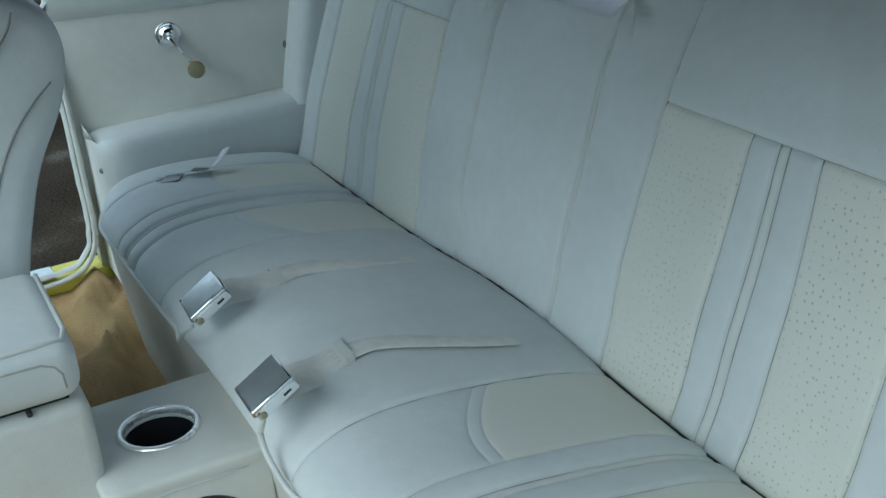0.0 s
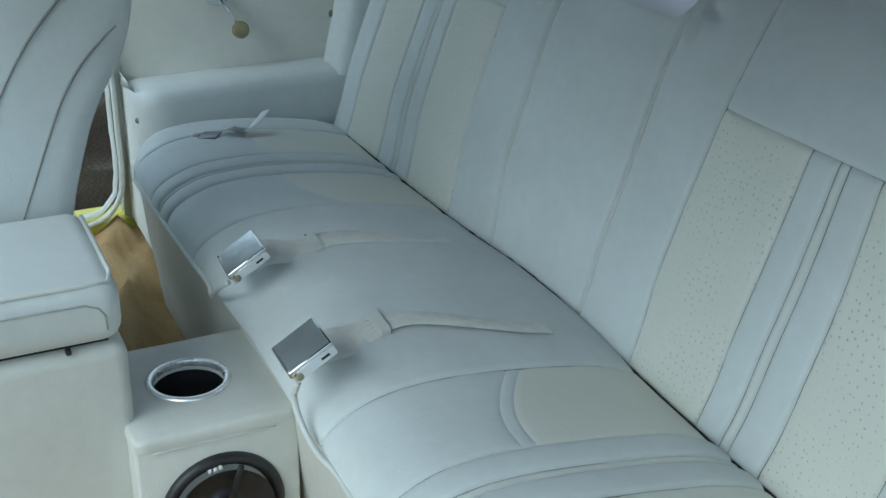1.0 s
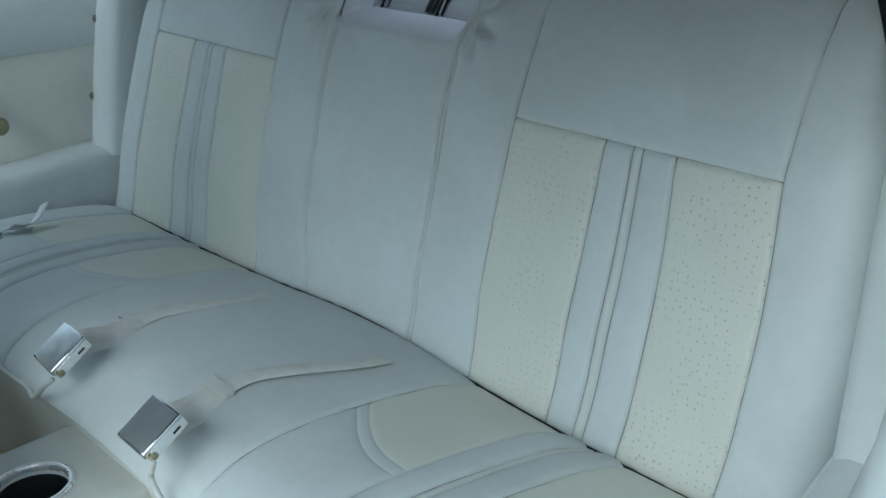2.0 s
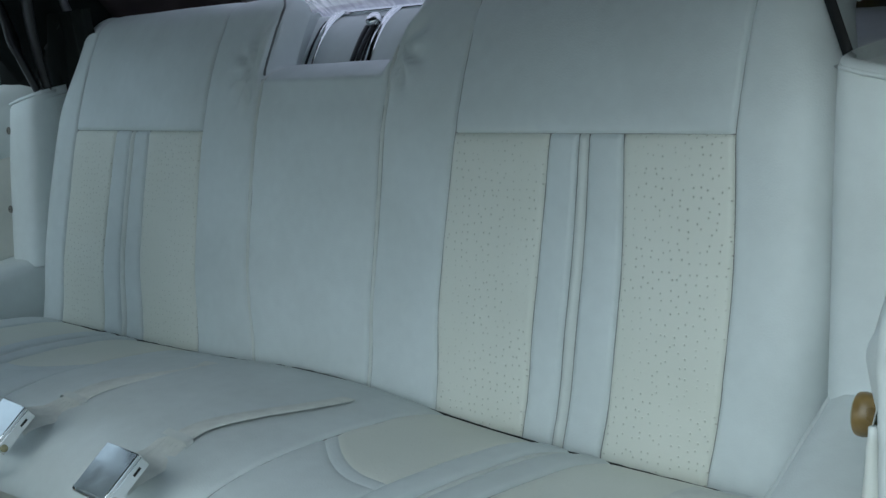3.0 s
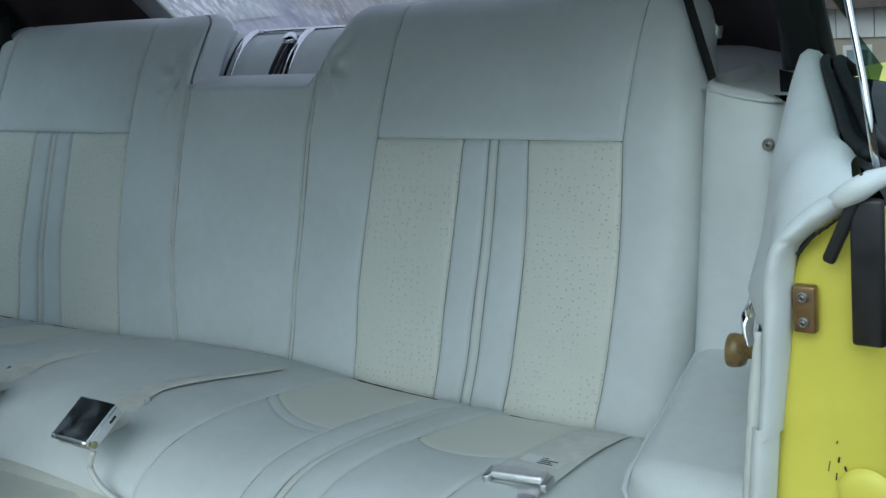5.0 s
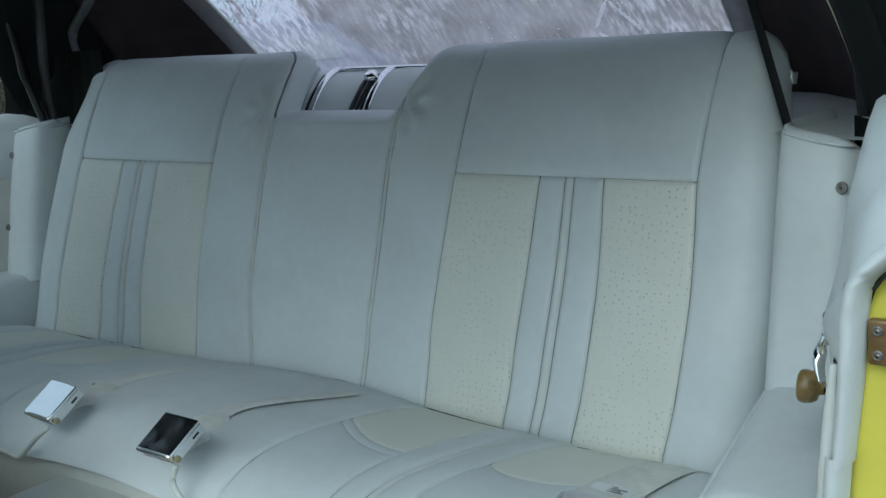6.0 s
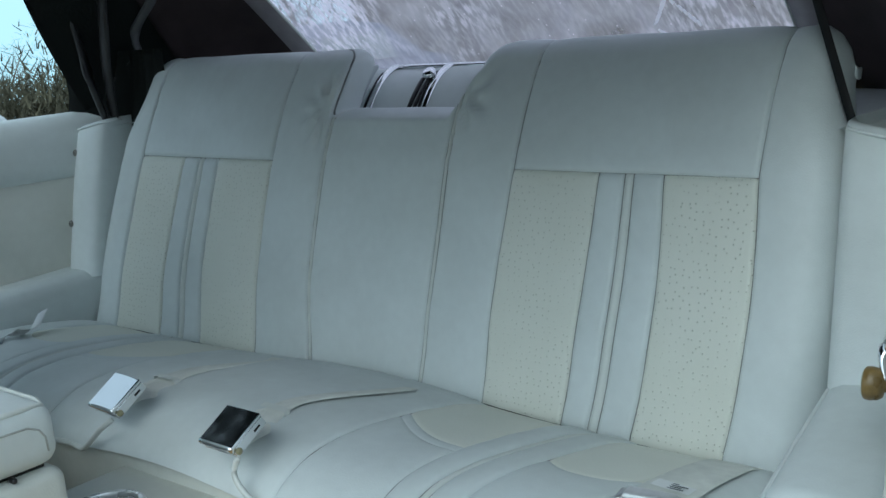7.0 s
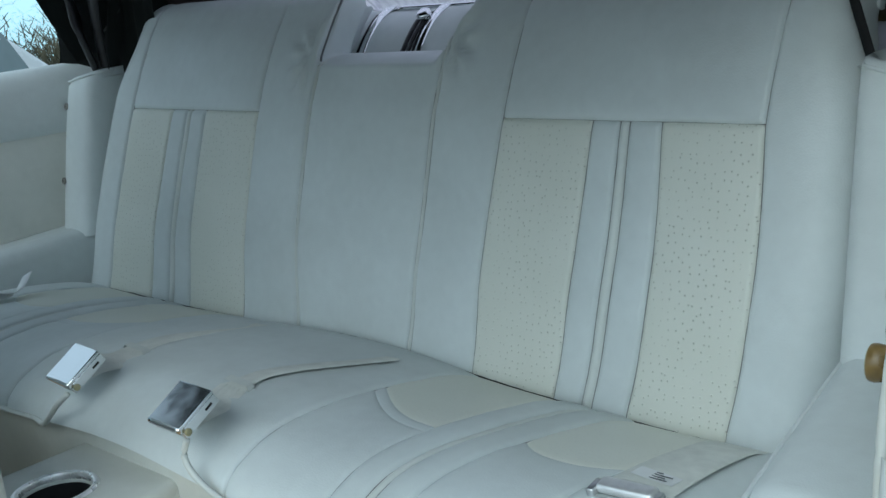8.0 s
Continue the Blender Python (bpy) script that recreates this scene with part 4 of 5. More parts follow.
deck = thing("rear_deck", (0, 0.85, 0.8), "plain yellow painted rear deck behind the folding top", "body panel")
bm = bmesh.new()
grid(bm, [[(x, y, 0.78 - 0.12 * (y - 0.6) ** 2 - 0.04 * (x / 0.9) ** 4) for x in (-0.92 + 1.84 * i / 24 for i in range(25))] for y in (0.6 + 0.5 * j / 10 for j in range(11))])
bmesh.ops.solidify(bm, geom=bm.faces[:], thickness=0.01)
part("deck_skin", bm, YELLOW, deck)

# ---- front seat ----
fs = thing("front_bucket_seat", (-0.4, -0.6, 0.4), "white vinyl front bucket seat with piped side bolsters", "car seat")
PROF = [(y - 0.012, z + 0.012) for y, z in [(-0.49, 0.46), (-0.484, 0.6), (-0.475, 0.725), (-0.448, 0.825), (-0.428, 0.875), (-0.405, 0.915), (-0.388, 0.95), (-0.378, 1.0), (-0.396, 1.045), (-0.46, 1.075), (-0.52, 1.075), (-0.565, 1.03), (-0.6, 0.93), (-0.645, 0.8), (-0.68, 0.68), (-0.7, 0.56), (-0.69, 0.46)]]
mid = np.mean(PROF, axis=0)
bm, pts = bmesh.new(), []
for x, k in ((x + 0.016, k) for x, k in ((-0.64, 0.6), (-0.632, 0.9), (-0.59, 0.985), (-0.55, 1.0), (-0.24, 1.0), (-0.195, 0.995), (-0.172, 0.985), (-0.159, 0.955), (-0.153, 0.88), (-0.151, 0.55), (-0.15, 0.2), (-0.15, 0.0002))):
    pts.append([(x, mid[0] + (spline(PROF + PROF[:1], i / 64)[0] - mid[0]) * k, mid[1] + (spline(PROF + PROF[:1], i / 64)[1] - mid[1]) * k) for i in range(64)])
grid(bm, pts, True)
part("backrest", bm, WHITE, fs)
for n, (pa, r) in enumerate((([(-0.417, 0.976), (-0.436, 0.96), (-0.462, 0.933), (-0.484, 0.9), (-0.5, 0.866), (-0.523, 0.811), (-0.545, 0.757), (-0.556, 0.72)], 0.0016), ([(-0.443, 1.06), (-0.452, 1.04), (-0.478, 1.01), (-0.51, 0.974), (-0.537, 0.934), (-0.563, 0.885), (-0.59, 0.82)], 0.0018))):
    bm = bmesh.new()
    tube(bm, [(-0.1338, y, z) for y, z in along(pa, 40)], lambda f: r * (0.45 + 0.55 * math.sin(math.pi * min(0.08 + f, 0.92))), 8)
    part("seam", bm, SEAM, fs, "dark stitched side seam")
bm = bmesh.new()
box(bm, (-0.64, -1.15, 0.46), (-0.134, -0.58, 0.66), 0.05, 4)
part("seat_cushion", bm, WHITE, fs)
bm = bmesh.new()
box(bm, (-0.58, -1.05, 0.38), (-0.17, -0.62, 0.47), 0.01)
part("seat_base", bm, BLACK, fs)

# piping and boxing at the far corner of the dip
corner = [back_point(-x, 2.5 - 0.03 * i, 0.002) for i, x in enumerate((0.173, 0.168, 0.162, 0.157, 0.152, 0.148, 0.145, 0.142, 0.139, 0.136, 0.131))]
bm = bmesh.new()
tube(bm, corner, lambda f: 0.0017 * min(1.0, 0.2 + 8 * f), 8)
part("piping", bm, simple("dark_piping", (0.16, 0.165, 0.16), 0.6), rear_seat, "thin dark piping at the dip")
bm, pts = bmesh.new(), []
for i in range(25):
    f = i / 24
    p = Vector(spline(corner[3:], f))
    row = []
    for j in range(17):
        g = j / 16
        fold = 0.004 * math.sin(9 * f + 5 * g) * math.sin(math.pi * g) + 0.003 * noise.noise(Vector((f * 6, g * 4, 2.2)))
        row.append(p + Vector((0.008 * math.sin(math.pi * g) - 0.05 * g + fold * 0.8, 0.002 + 0.1 * g, -0.006 - 0.03 * g * (1 - f) + fold)))
    pts.append(row)
grid(bm, pts)
part("head_boxing", bm, WHITE, rear_seat, "soft gathered white vinyl boxing behind the piping")

# ---- package shelf behind the seat ----
def shelf_z(y):
    """The padded roll across the shelf: rising in front, rounded on top, falling off behind."""
    if y < 0.372:
        return 0.972 + 0.068 * (1 - (1 - min(max((y - 0.288) / 0.084, 0.0), 1.0)) ** 1.8)
    return 0.972 + 0.068 * math.exp(-((y - 0.372) / 0.06) ** 2)


bm, pts = bmesh.new(), []
for j in range(46):
    y = 0.2 + 0.36 * j / 45
    row = []
    for i in range(61):
        half = float(np.interp(y, (0.19, 0.265, 0.36, 0.46, 0.545, 0.6), (0.83, 0.80, 0.75, 0.70, 0.62, 0.5)))
        x = half * (-1 + 2 * i / 60)
        hill = (shelf_z(y) - 0.972) * (1 - smooth(0.35, 0.5, abs(x)))
        row.append((x, y - 0.055 * smooth(0.68, 0.73, abs(x)) * (1 - smooth(0.2, 0.3, y)), 0.972 + hill + 0.003 * noise.noise(Vector((x * 12, y * 12, 9)))))
    pts.append(row)
grid(bm, pts)
tagged(part("package_shelf", bm, WHITE), "padded pale vinyl shelf behind the rear seat", "shelf", kind="structure")
rack = thing("shelf_trim", (-0.02, 0.34, 1.02), "chrome trim bands with a knobbed black strap on the shelf", "trim")


for x in (-0.163, -0.04, 0.083):
    bm = bmesh.new()
    ys = [0.288 + 0.084 * i / 24 for i in range(25)]
    grid(bm, [[(x + dx, y, shelf_z(y) + dz) for dx, dz in ((-0.006, 0), (-0.0055, 0.004), (-0.003, 0.0065), (0.003, 0.0065), (0.0055, 0.004), (0.006, 0))] for y in ys])
    part("chrome_band", bm, CHROME, rack, "narrow chrome band")
    bm = bmesh.new()
    grid(bm, [[(x - 0.0095 + dx, y, shelf_z(y) + dz) for dx, dz in ((-0.003, 0.0), (-0.0022, 0.0035), (0.0022, 0.0035), (0.003, 0))] for y in ys[:18]])
    part("rubber_strip", bm, RUBBER, rack, "black rubber strip")
bm = bmesh.new()
tube(bm, [(-0.165 + 0.33 * i / 10, 0.374, 1.041) for i in range(11)], 0.005, 8)
part("cross_bar", bm, CHROME, rack, "chrome cross bar")
bm = bmesh.new()
lathe(bm, [(0.0001, -0.008), (0.008, -0.008), (0.0112, -0.004), (0.012, 0.0), (0.0112, 0.003), (0.008, 0.0062), (0.004, 0.0072), (0.0001, 0.0068)], pose(-0.055, 0.333, 1.034, 35, 0, 0), 24)
part("knob", bm, CHROME, rack, "round chrome knob")
for dx, w in ((-0.0065, 0.0042), (0.0055, 0.0034)):
    bm = bmesh.new()
    ribbon(bm, [(-0.06 + dx - 0.0003 * i, y, shelf_z(y) + 0.004) for i, y in enumerate(0.33 - 0.0042 * k for k in range(11))], [Vector((w, 0, 0))] * 11, 0.003)
    part("strap", bm, BLACK, rack, "black strap")

# ---- soft top ----
def top_point(u, v):
    """The rear of the top. u: from the middle (0) to the side (1); v: bottom to roof."""
    low = [(0.0, 0.61), (0.3, 0.605), (0.49, 0.585), (0.6, 0.545), (0.68, 0.46), (0.735, 0.36), (0.77, 0.265), (0.805, 0.19)]
    high = [(0.0, 0.20), (0.3, 0.195), (0.51, 0.175), (0.575, 0.15), (0.61, 0.12), (0.645, 0.08), (0.67, 0.03), (0.70, -0.02)]
    a, b = spline(low, u), spline(high, u)
    z = 0.965 + 0.425 * v - 0.03 * v * u
    bow = 0.03 * math.sin(math.pi * v)
    p = a + (b - a) * v
    return Vector((p[0] + bow * u, p[1] + bow * (1 - u), z))


UW = 2 / 7
for s, cut in ((-1, 0.66), (1, 0.72)):
    bm, pts = bmesh.new(), []
    for j in range(13):
        pts.append([Vector((s * top_point(UW + (cut - UW) * i / 16, j / 12).x, top_point(UW + (cut - UW) * i / 16, j / 12).y, top_point(UW + (cut - UW) * i / 16, j / 12).z)) for i in range(17)])
    grid(bm, pts)
    bmesh.ops.solidify(bm, geom=bm.faces[:], thickness=0.006)
    tagged(part("top_lining_" + ("east" if s > 0 else "west"), bm, LINING), "dark brown cloth lining beside the rear window", "top lining", kind="structure")
    bm, pts = bmesh.new(), []
    for j in range(13):
        pts.append([Vector((s * (p.x + 0.004), p.y - 0.002, p.z)) for p in (top_point(cut - 0.012 + (1.012 - cut) * i / 10, j / 12) for i in range(11))])
    if s > 0:
        for row in pts:
            e = row[-1]
            row += [e + Vector(o) for o in ((0.035, -0.035, 0), (0.06, -0.07, 0))]
    grid(bm, pts)
    bmesh.ops.solidify(bm, geom=bm.faces[:], thickness=0.006)
    tagged(part("top_side_" + ("east" if s > 0 else "west"), bm, CANVAS), "black canvas side of the folding top", "soft top", kind="structure")
bm, pts = bmesh.new(), []
for j in range(7):
    row = []
    for i in range(21):
        u = -UW + 2 * UW * i / 20
        p = top_point(abs(u), 0.12 * j / 6)
        row.append((math.copysign(p.x, u), p.y, p.z))
    pts.append(row)
grid(bm, pts)
tagged(part("top_lining_sill", bm, LINING), "dark cloth strip under the rear window", "top lining", kind="structure")
bm, pts = bmesh.new(), []
for y, z, half in ((-0.78, 1.303, 0.8), (-0.5, 1.315, 0.8), (-0.25, 1.325, 0.79), (-0.05, 1.335, 0.77), (0.1, 1.355, 0.7), (0.2, 1.38, 0.56)):
    pts.append([(half * math.sin(a) * (1.0 if a > 0 else 0.93), y, z - 0.04 * (1 - math.cos(a))) for a in (radians(-90 + 180 * i / 24) for i in range(25))])
grid(bm, pts)
bmesh.ops.solidify(bm, geom=bm.faces[:], thickness=0.01)
tagged(part("ceiling", bm, CANVAS), "black folding-top canvas stretched overhead", "soft top", kind="structure")


def haze_material():
    """Old vinyl window: clear sheet with white rubbed streaks and scuffs."""
    m, n, l, b = material("hazed_window_vinyl", (0.9, 0.9, 0.95), 0.05)
    v = coords(n, l, (1, 1, 1))
    rot = n.new("ShaderNodeMapping")
    rot.inputs["Rotation"].default_value = (0, radians(42), 0)
    rot.inputs["Scale"].default_value = (120, 8, 48)
    l.new(v, rot.inputs["Vector"])
    streak = noise_node(n, l, rot.outputs["Vector"], 1.0, 6.0)
    where = noise_node(n, l, v, 4.2, 3.0)
    patch = noise_node(n, l, v, 14.0, 6.0)
    a = ramp(n, l, streak, [(0.44, (0, 0, 0)), (0.62, (0.75,) * 3)])
    a = mix(n, l, a, ramp(n, l, where, [(0.48, (0.12,) * 3), (0.66, (1, 1, 1))]), 1.0, "MULTIPLY")
    c = mix(n, l, a, ramp(n, l, patch, [(0.3, (0.22,) * 3), (0.72, (0.5,) * 3)]), 1.0, "ADD")
    dots = n.new("ShaderNodeTexVoronoi")
    dots.inputs["Scale"].default_value = 55.0
    l.new(v, dots.inputs["Vector"])
    c = mix(n, l, c, ramp(n, l, dots.outputs["Distance"], [(0.05, (0.6,) * 3), (0.1, (0, 0, 0))]), 1.0, "ADD")
    clear, white, both, t = n.new("ShaderNodeBsdfTransparent"), n.new("ShaderNodeBsdfTranslucent"), n.new("ShaderNodeMixShader"), n.new("ShaderNodeMixShader")
    clear.inputs["Color"].default_value = (0.94, 0.83, 0.9, 1)
    white.inputs["Color"].default_value = (1.0, 0.85, 0.95, 1)
    gl = n.new("ShaderNodeBsdfGlossy")
    gl.inputs["Roughness"].default_value = 0.12
    l.new(c, both.inputs[0])
    l.new(clear.outputs[0], both.inputs[1])
    l.new(white.outputs[0], both.inputs[2])
    t.inputs[0].default_value = 0.05
    l.new(both.outputs[0], t.inputs[1])
    l.new(gl.outputs[0], t.inputs[2])
    l.new(t.outputs[0], n["Material Output"].inputs["Surface"])
    return m


HAZE = haze_material()
rw = tagged(thing("window_1", (0, 0.5, 1.0), "scuffed clear vinyl rear window in a grey binding", "rear window", kind="structure"))
bm, pts = bmesh.new(), []
for j in range(15):
    row = []
    for i in range(31):
        u = -UW + 2 * UW * i / 30
        p = top_point(abs(u), 0.12 + 0.73 * j / 14)
        row.append((math.copysign(p.x, u), p.y - 0.004 + 0.003 * noise.noise(Vector((u * 9, j * 0.4, 0))), p.z))
    pts.append(row)
grid(bm, pts)
part("pane", bm, HAZE, rw, "scuffed clear vinyl sheet").visible_shadow = False
bm = bmesh.new()
for (xa, za), (xb, zb) in (((0.262, 1.081), (0.303, 1.121)), ((0.308, 1.118), (0.34, 1.076)), ((0.262, 1.07), (0.29, 1.05))):
    for k in range(7):
        f = (k + 0.5) / 7
        x, z = xa + (xb - xa) * f, za + (zb - za) * f
        r = 0.0024 + 0.0022 * noise.noise(Vector((k * 3.1, xa * 50, 0)))
        p = top_point(abs(x) / 0.5 * UW, (z - 0.965) / 0.425)
        d = Vector((xb - xa, 0, zb - za)).normalized() * 0.0062
        c = Vector((x, p.y - 0.006, z))
        e = Vector((d.z, 0, -d.x)).normalized() * r
        top = [bm.verts.new(c + o) for o in (-d - e * 0.6, -e, d - e * 0.5, d + e * 0.6, e, -d + e * 0.4)]
        bm.faces.new(top)
SCUFF, sn, sl, sb = material("rubbed_white_scuff", (0.9, 0.9, 0.92), 0.8)
st_ = sn.new("ShaderNodeBsdfTranslucent")
st_.inputs["Color"].default_value = (0.95, 0.94, 0.97, 1)
sl.new(st_.outputs[0], sn["Material Output"].inputs["Surface"])
part("scuff_mark", bm, SCUFF, rw, "white chevron-shaped scuff on the window")
for s in (-1, 1):
    bm, pts = bmesh.new(), []
    for j in range(15):
        ps = [top_point(UW + w, 0.10 + 0.77 * j / 14) for w in (-0.006, -0.004, 0.046, 0.049)]
        pts.append([(s * p.x, p.y - d, p.z) for p, d in zip(ps, (0.005, 0.009, 0.011, 0.004))])
    grid(bm, pts)
    part("binding", bm, FRAME_M, rw, "grey sewn window binding")
    bm = bmesh.new()
    tube(bm, [(s * p.x, p.y - 0.008, p.z) for p in (top_point(UW - 0.006, 0.11 + 0.75 * i / 20) for i in range(21))], 0.0028, 6)
    part("binding_edge", bm, CREAM, rw, "pale sewn edge of the binding")
bm, pts = bmesh.new(), []
for d, v in ((0.005, 0.10), (0.010, 0.105), (0.010, 0.13), (0.005, 0.135)):
    row = []
    for i in range(21):
        u = -UW + 2 * UW * i / 20
        p = top_point(abs(u), v)
        row.append((math.copysign(p.x, u), p.y - d, p.z))
    pts.append(row)
grid(bm, pts)
part("binding", bm, FRAME_M, rw, "grey sewn window binding")
bm, pts = bmesh.new(), []
for j in range(4):
    row = []
    for i in range(21):
        u = -UW + 2 * UW * i / 20
        p = top_point(abs(u), 0.85 + 0.15 * j / 3)
        row.append((math.copysign(p.x, u), p.y, p.z))
    pts.append(row)
grid(bm, pts)
tagged(part("top_lining_header", bm, LINING), "dark cloth strip over the rear window", "top lining", kind="structure")

# folding frame
RAILP = simple("worn_rail_paint", (0.02, 0.02, 0.021), 0.38, 0.0, 0.4, 25.0)
for s in (-1, 1):
    fr = thing("convertible_frame", (s * 0.8, 0.17, 1.0), "black folding-top frame rails with painted links", "top frame", "folding top frames")
    bm = bmesh.new()
    rail = [(0.825, 0.20, 0.985), (0.822, 0.158, 1.08), (0.81, 0.11, 1.19), (0.765, 0.02, 1.31), (0.73, -0.1, 1.36), (0.71, -0.5, 1.365), (0.70, -1.3, 1.325)]
    tube(bm, [(s * x, y, z) for x, y, z in along(rail, 40)], 0.016, 8)
    part("side_rail", bm, RUBBER, fr, "black side rail with rubber seal")
    bm = bmesh.new()
    bow = [(0.775, 0.235, 0.985), (0.77, 0.215, 1.1), (0.745, 0.15, 1.24), (0.68, 0.06, 1.37)]
    tube(bm, [(s * x, y, z) for x, y, z in along(bow, 24)], 0.009, 8, False, 0.6)
    part("rear_bow", bm, BLACK, fr, "black rear bow")
    if s > 0:
        continue
    bm = bmesh.new()
    link = [(0.694, 0.235, 1.092), (0.702, 0.232, 1.118), (0.696, 0.232, 1.143), (0.66, 0.228, 1.168), (0.612, 0.22, 1.2), (0.58, 0.2, 1.26)]
    tube(bm, [(s * x, y, z) for x, y, z in along(link, 20)], 0.0095, 8, False, 0.75)
    lk = part("link", bm, simple("grey_link_paint", (0.1, 0.1, 0.105), 0.45), fr, "grey painted link")
    bm = bmesh.new()
    lathe(bm, [(0.011, 0.0), (0.011, 0.006), (0.006, 0.009), (0.0001, 0.009)], Matrix.Translation((s * 0.698, 0.236, 1.09)) @ Vector((-s, -0.6, 0)).to_track_quat("Z", "Y").to_matrix().to_4x4(), 16)
    part("pivot", bm, BLACK, fr, "pivot bolt")
    for name, rail, r in (("inner_rail", ((0.737, 0.165, 0.985), (0.743, 0.15, 1.05), (0.756, 0.15, 1.1), (0.768, 0.142, 1.18), (0.772, 0.125, 1.26), (0.76, 0.08, 1.33)), 0.015), ("brace", ((0.727, 0.178, 0.985), (0.723, 0.174, 1.02), (0.715, 0.17, 1.09), (0.705, 0.17, 1.16), (0.697, 0.166, 1.22), (0.68, 0.12, 1.33)), 0.014)):
        bm = bmesh.new()
        tube(bm, [(s * x, y, z) for x, y, z in along(rail, 24)], r, 8, False, 0.45)
        part(name, bm, RAILP, fr, "dark grey steel " + name.replace("_", " "))

    bm = bmesh.new()
    tube(bm, along([(-0.70, 0.236, 1.098), (-0.712, 0.234, 1.086), (-0.738, 0.231, 1.068), (-0.776, 0.222, 1.045)], 16), 0.012, 8, False, 0.4)
    tube(bm, along([(-0.672, 0.238, 1.038), (-0.70, 0.237, 1.03), (-0.738, 0.231, 1.036), (-0.762, 0.224, 1.05)], 16), 0.008, 8, False, 0.5)
    part("bracket", bm, RAILP, fr, "dark stamped pivot bracket")

# canvas gathered into the far corner of the well
bm, pts = bmesh.new(), []
for i in range(31):
    f = i / 30
    x, y = -0.62 - 0.215 * f, 0.212 - 0.02 * f - 0.05 * smooth(0.7, 1.0, f)
    pts.append([(x + 0.006 * noise.noise(Vector((g * 3, f * 4, 1))), y + 0.02 * g + 0.012 * noise.noise(Vector((f * 9, g * 2, 6))), 0.945 + 0.16 * g) for g in (j / 10 for j in range(11))])
grid(bm, pts)
bmesh.ops.solidify(bm, geom=bm.faces[:], thickness=0.003)
tagged(part("top_well_liner", bm, CANVAS), "black canvas gathered in the corner behind the wing pad", "soft top", kind="structure")

# black closing panel behind the near roll
bm, pts = bmesh.new(), []
for i in range(13):
    f = i / 12
    pts.append([(0.79 + 0.235 * f, 0.168 - 0.04 * f + 0.006 * noise.noise(Vector((f * 7, g * 3, 2))), 0.72 + 0.275 * g - 0.05 * f * g) for g in (j / 6 for j in range(7))])
grid(bm, pts)
bmesh.ops.solidify(bm, geom=bm.faces[:], thickness=0.003)
tagged(part("top_well_panel", bm, CANVAS), "black canvas closing the well behind the quarter panel", "soft top", kind="structure")

# hanging strap beside the seat back
st = thing("top_strap", (0.688, 0.195, 0.972), "narrow black strap hanging beside the seat back", "strap")
bm = bmesh.new()
pts = []
for i in range(13):
    f = i / 12
    c = Vector((0.708 - 0.123 * f, 0.2 + 0.004 * f, 0.955 + 0.44 * f))
    pts.append([c + Vector((dx, dy, 0)) for dx, dy in ((-0.0055, 0.0), (-0.005, -0.0015), (0.005, -0.0015), (0.0055, 0.0))])
grid(bm, pts)
bmesh.ops.solidify(bm, geom=bm.faces[:], thickness=0.002)
part("strap_web", bm, RUBBER, st)
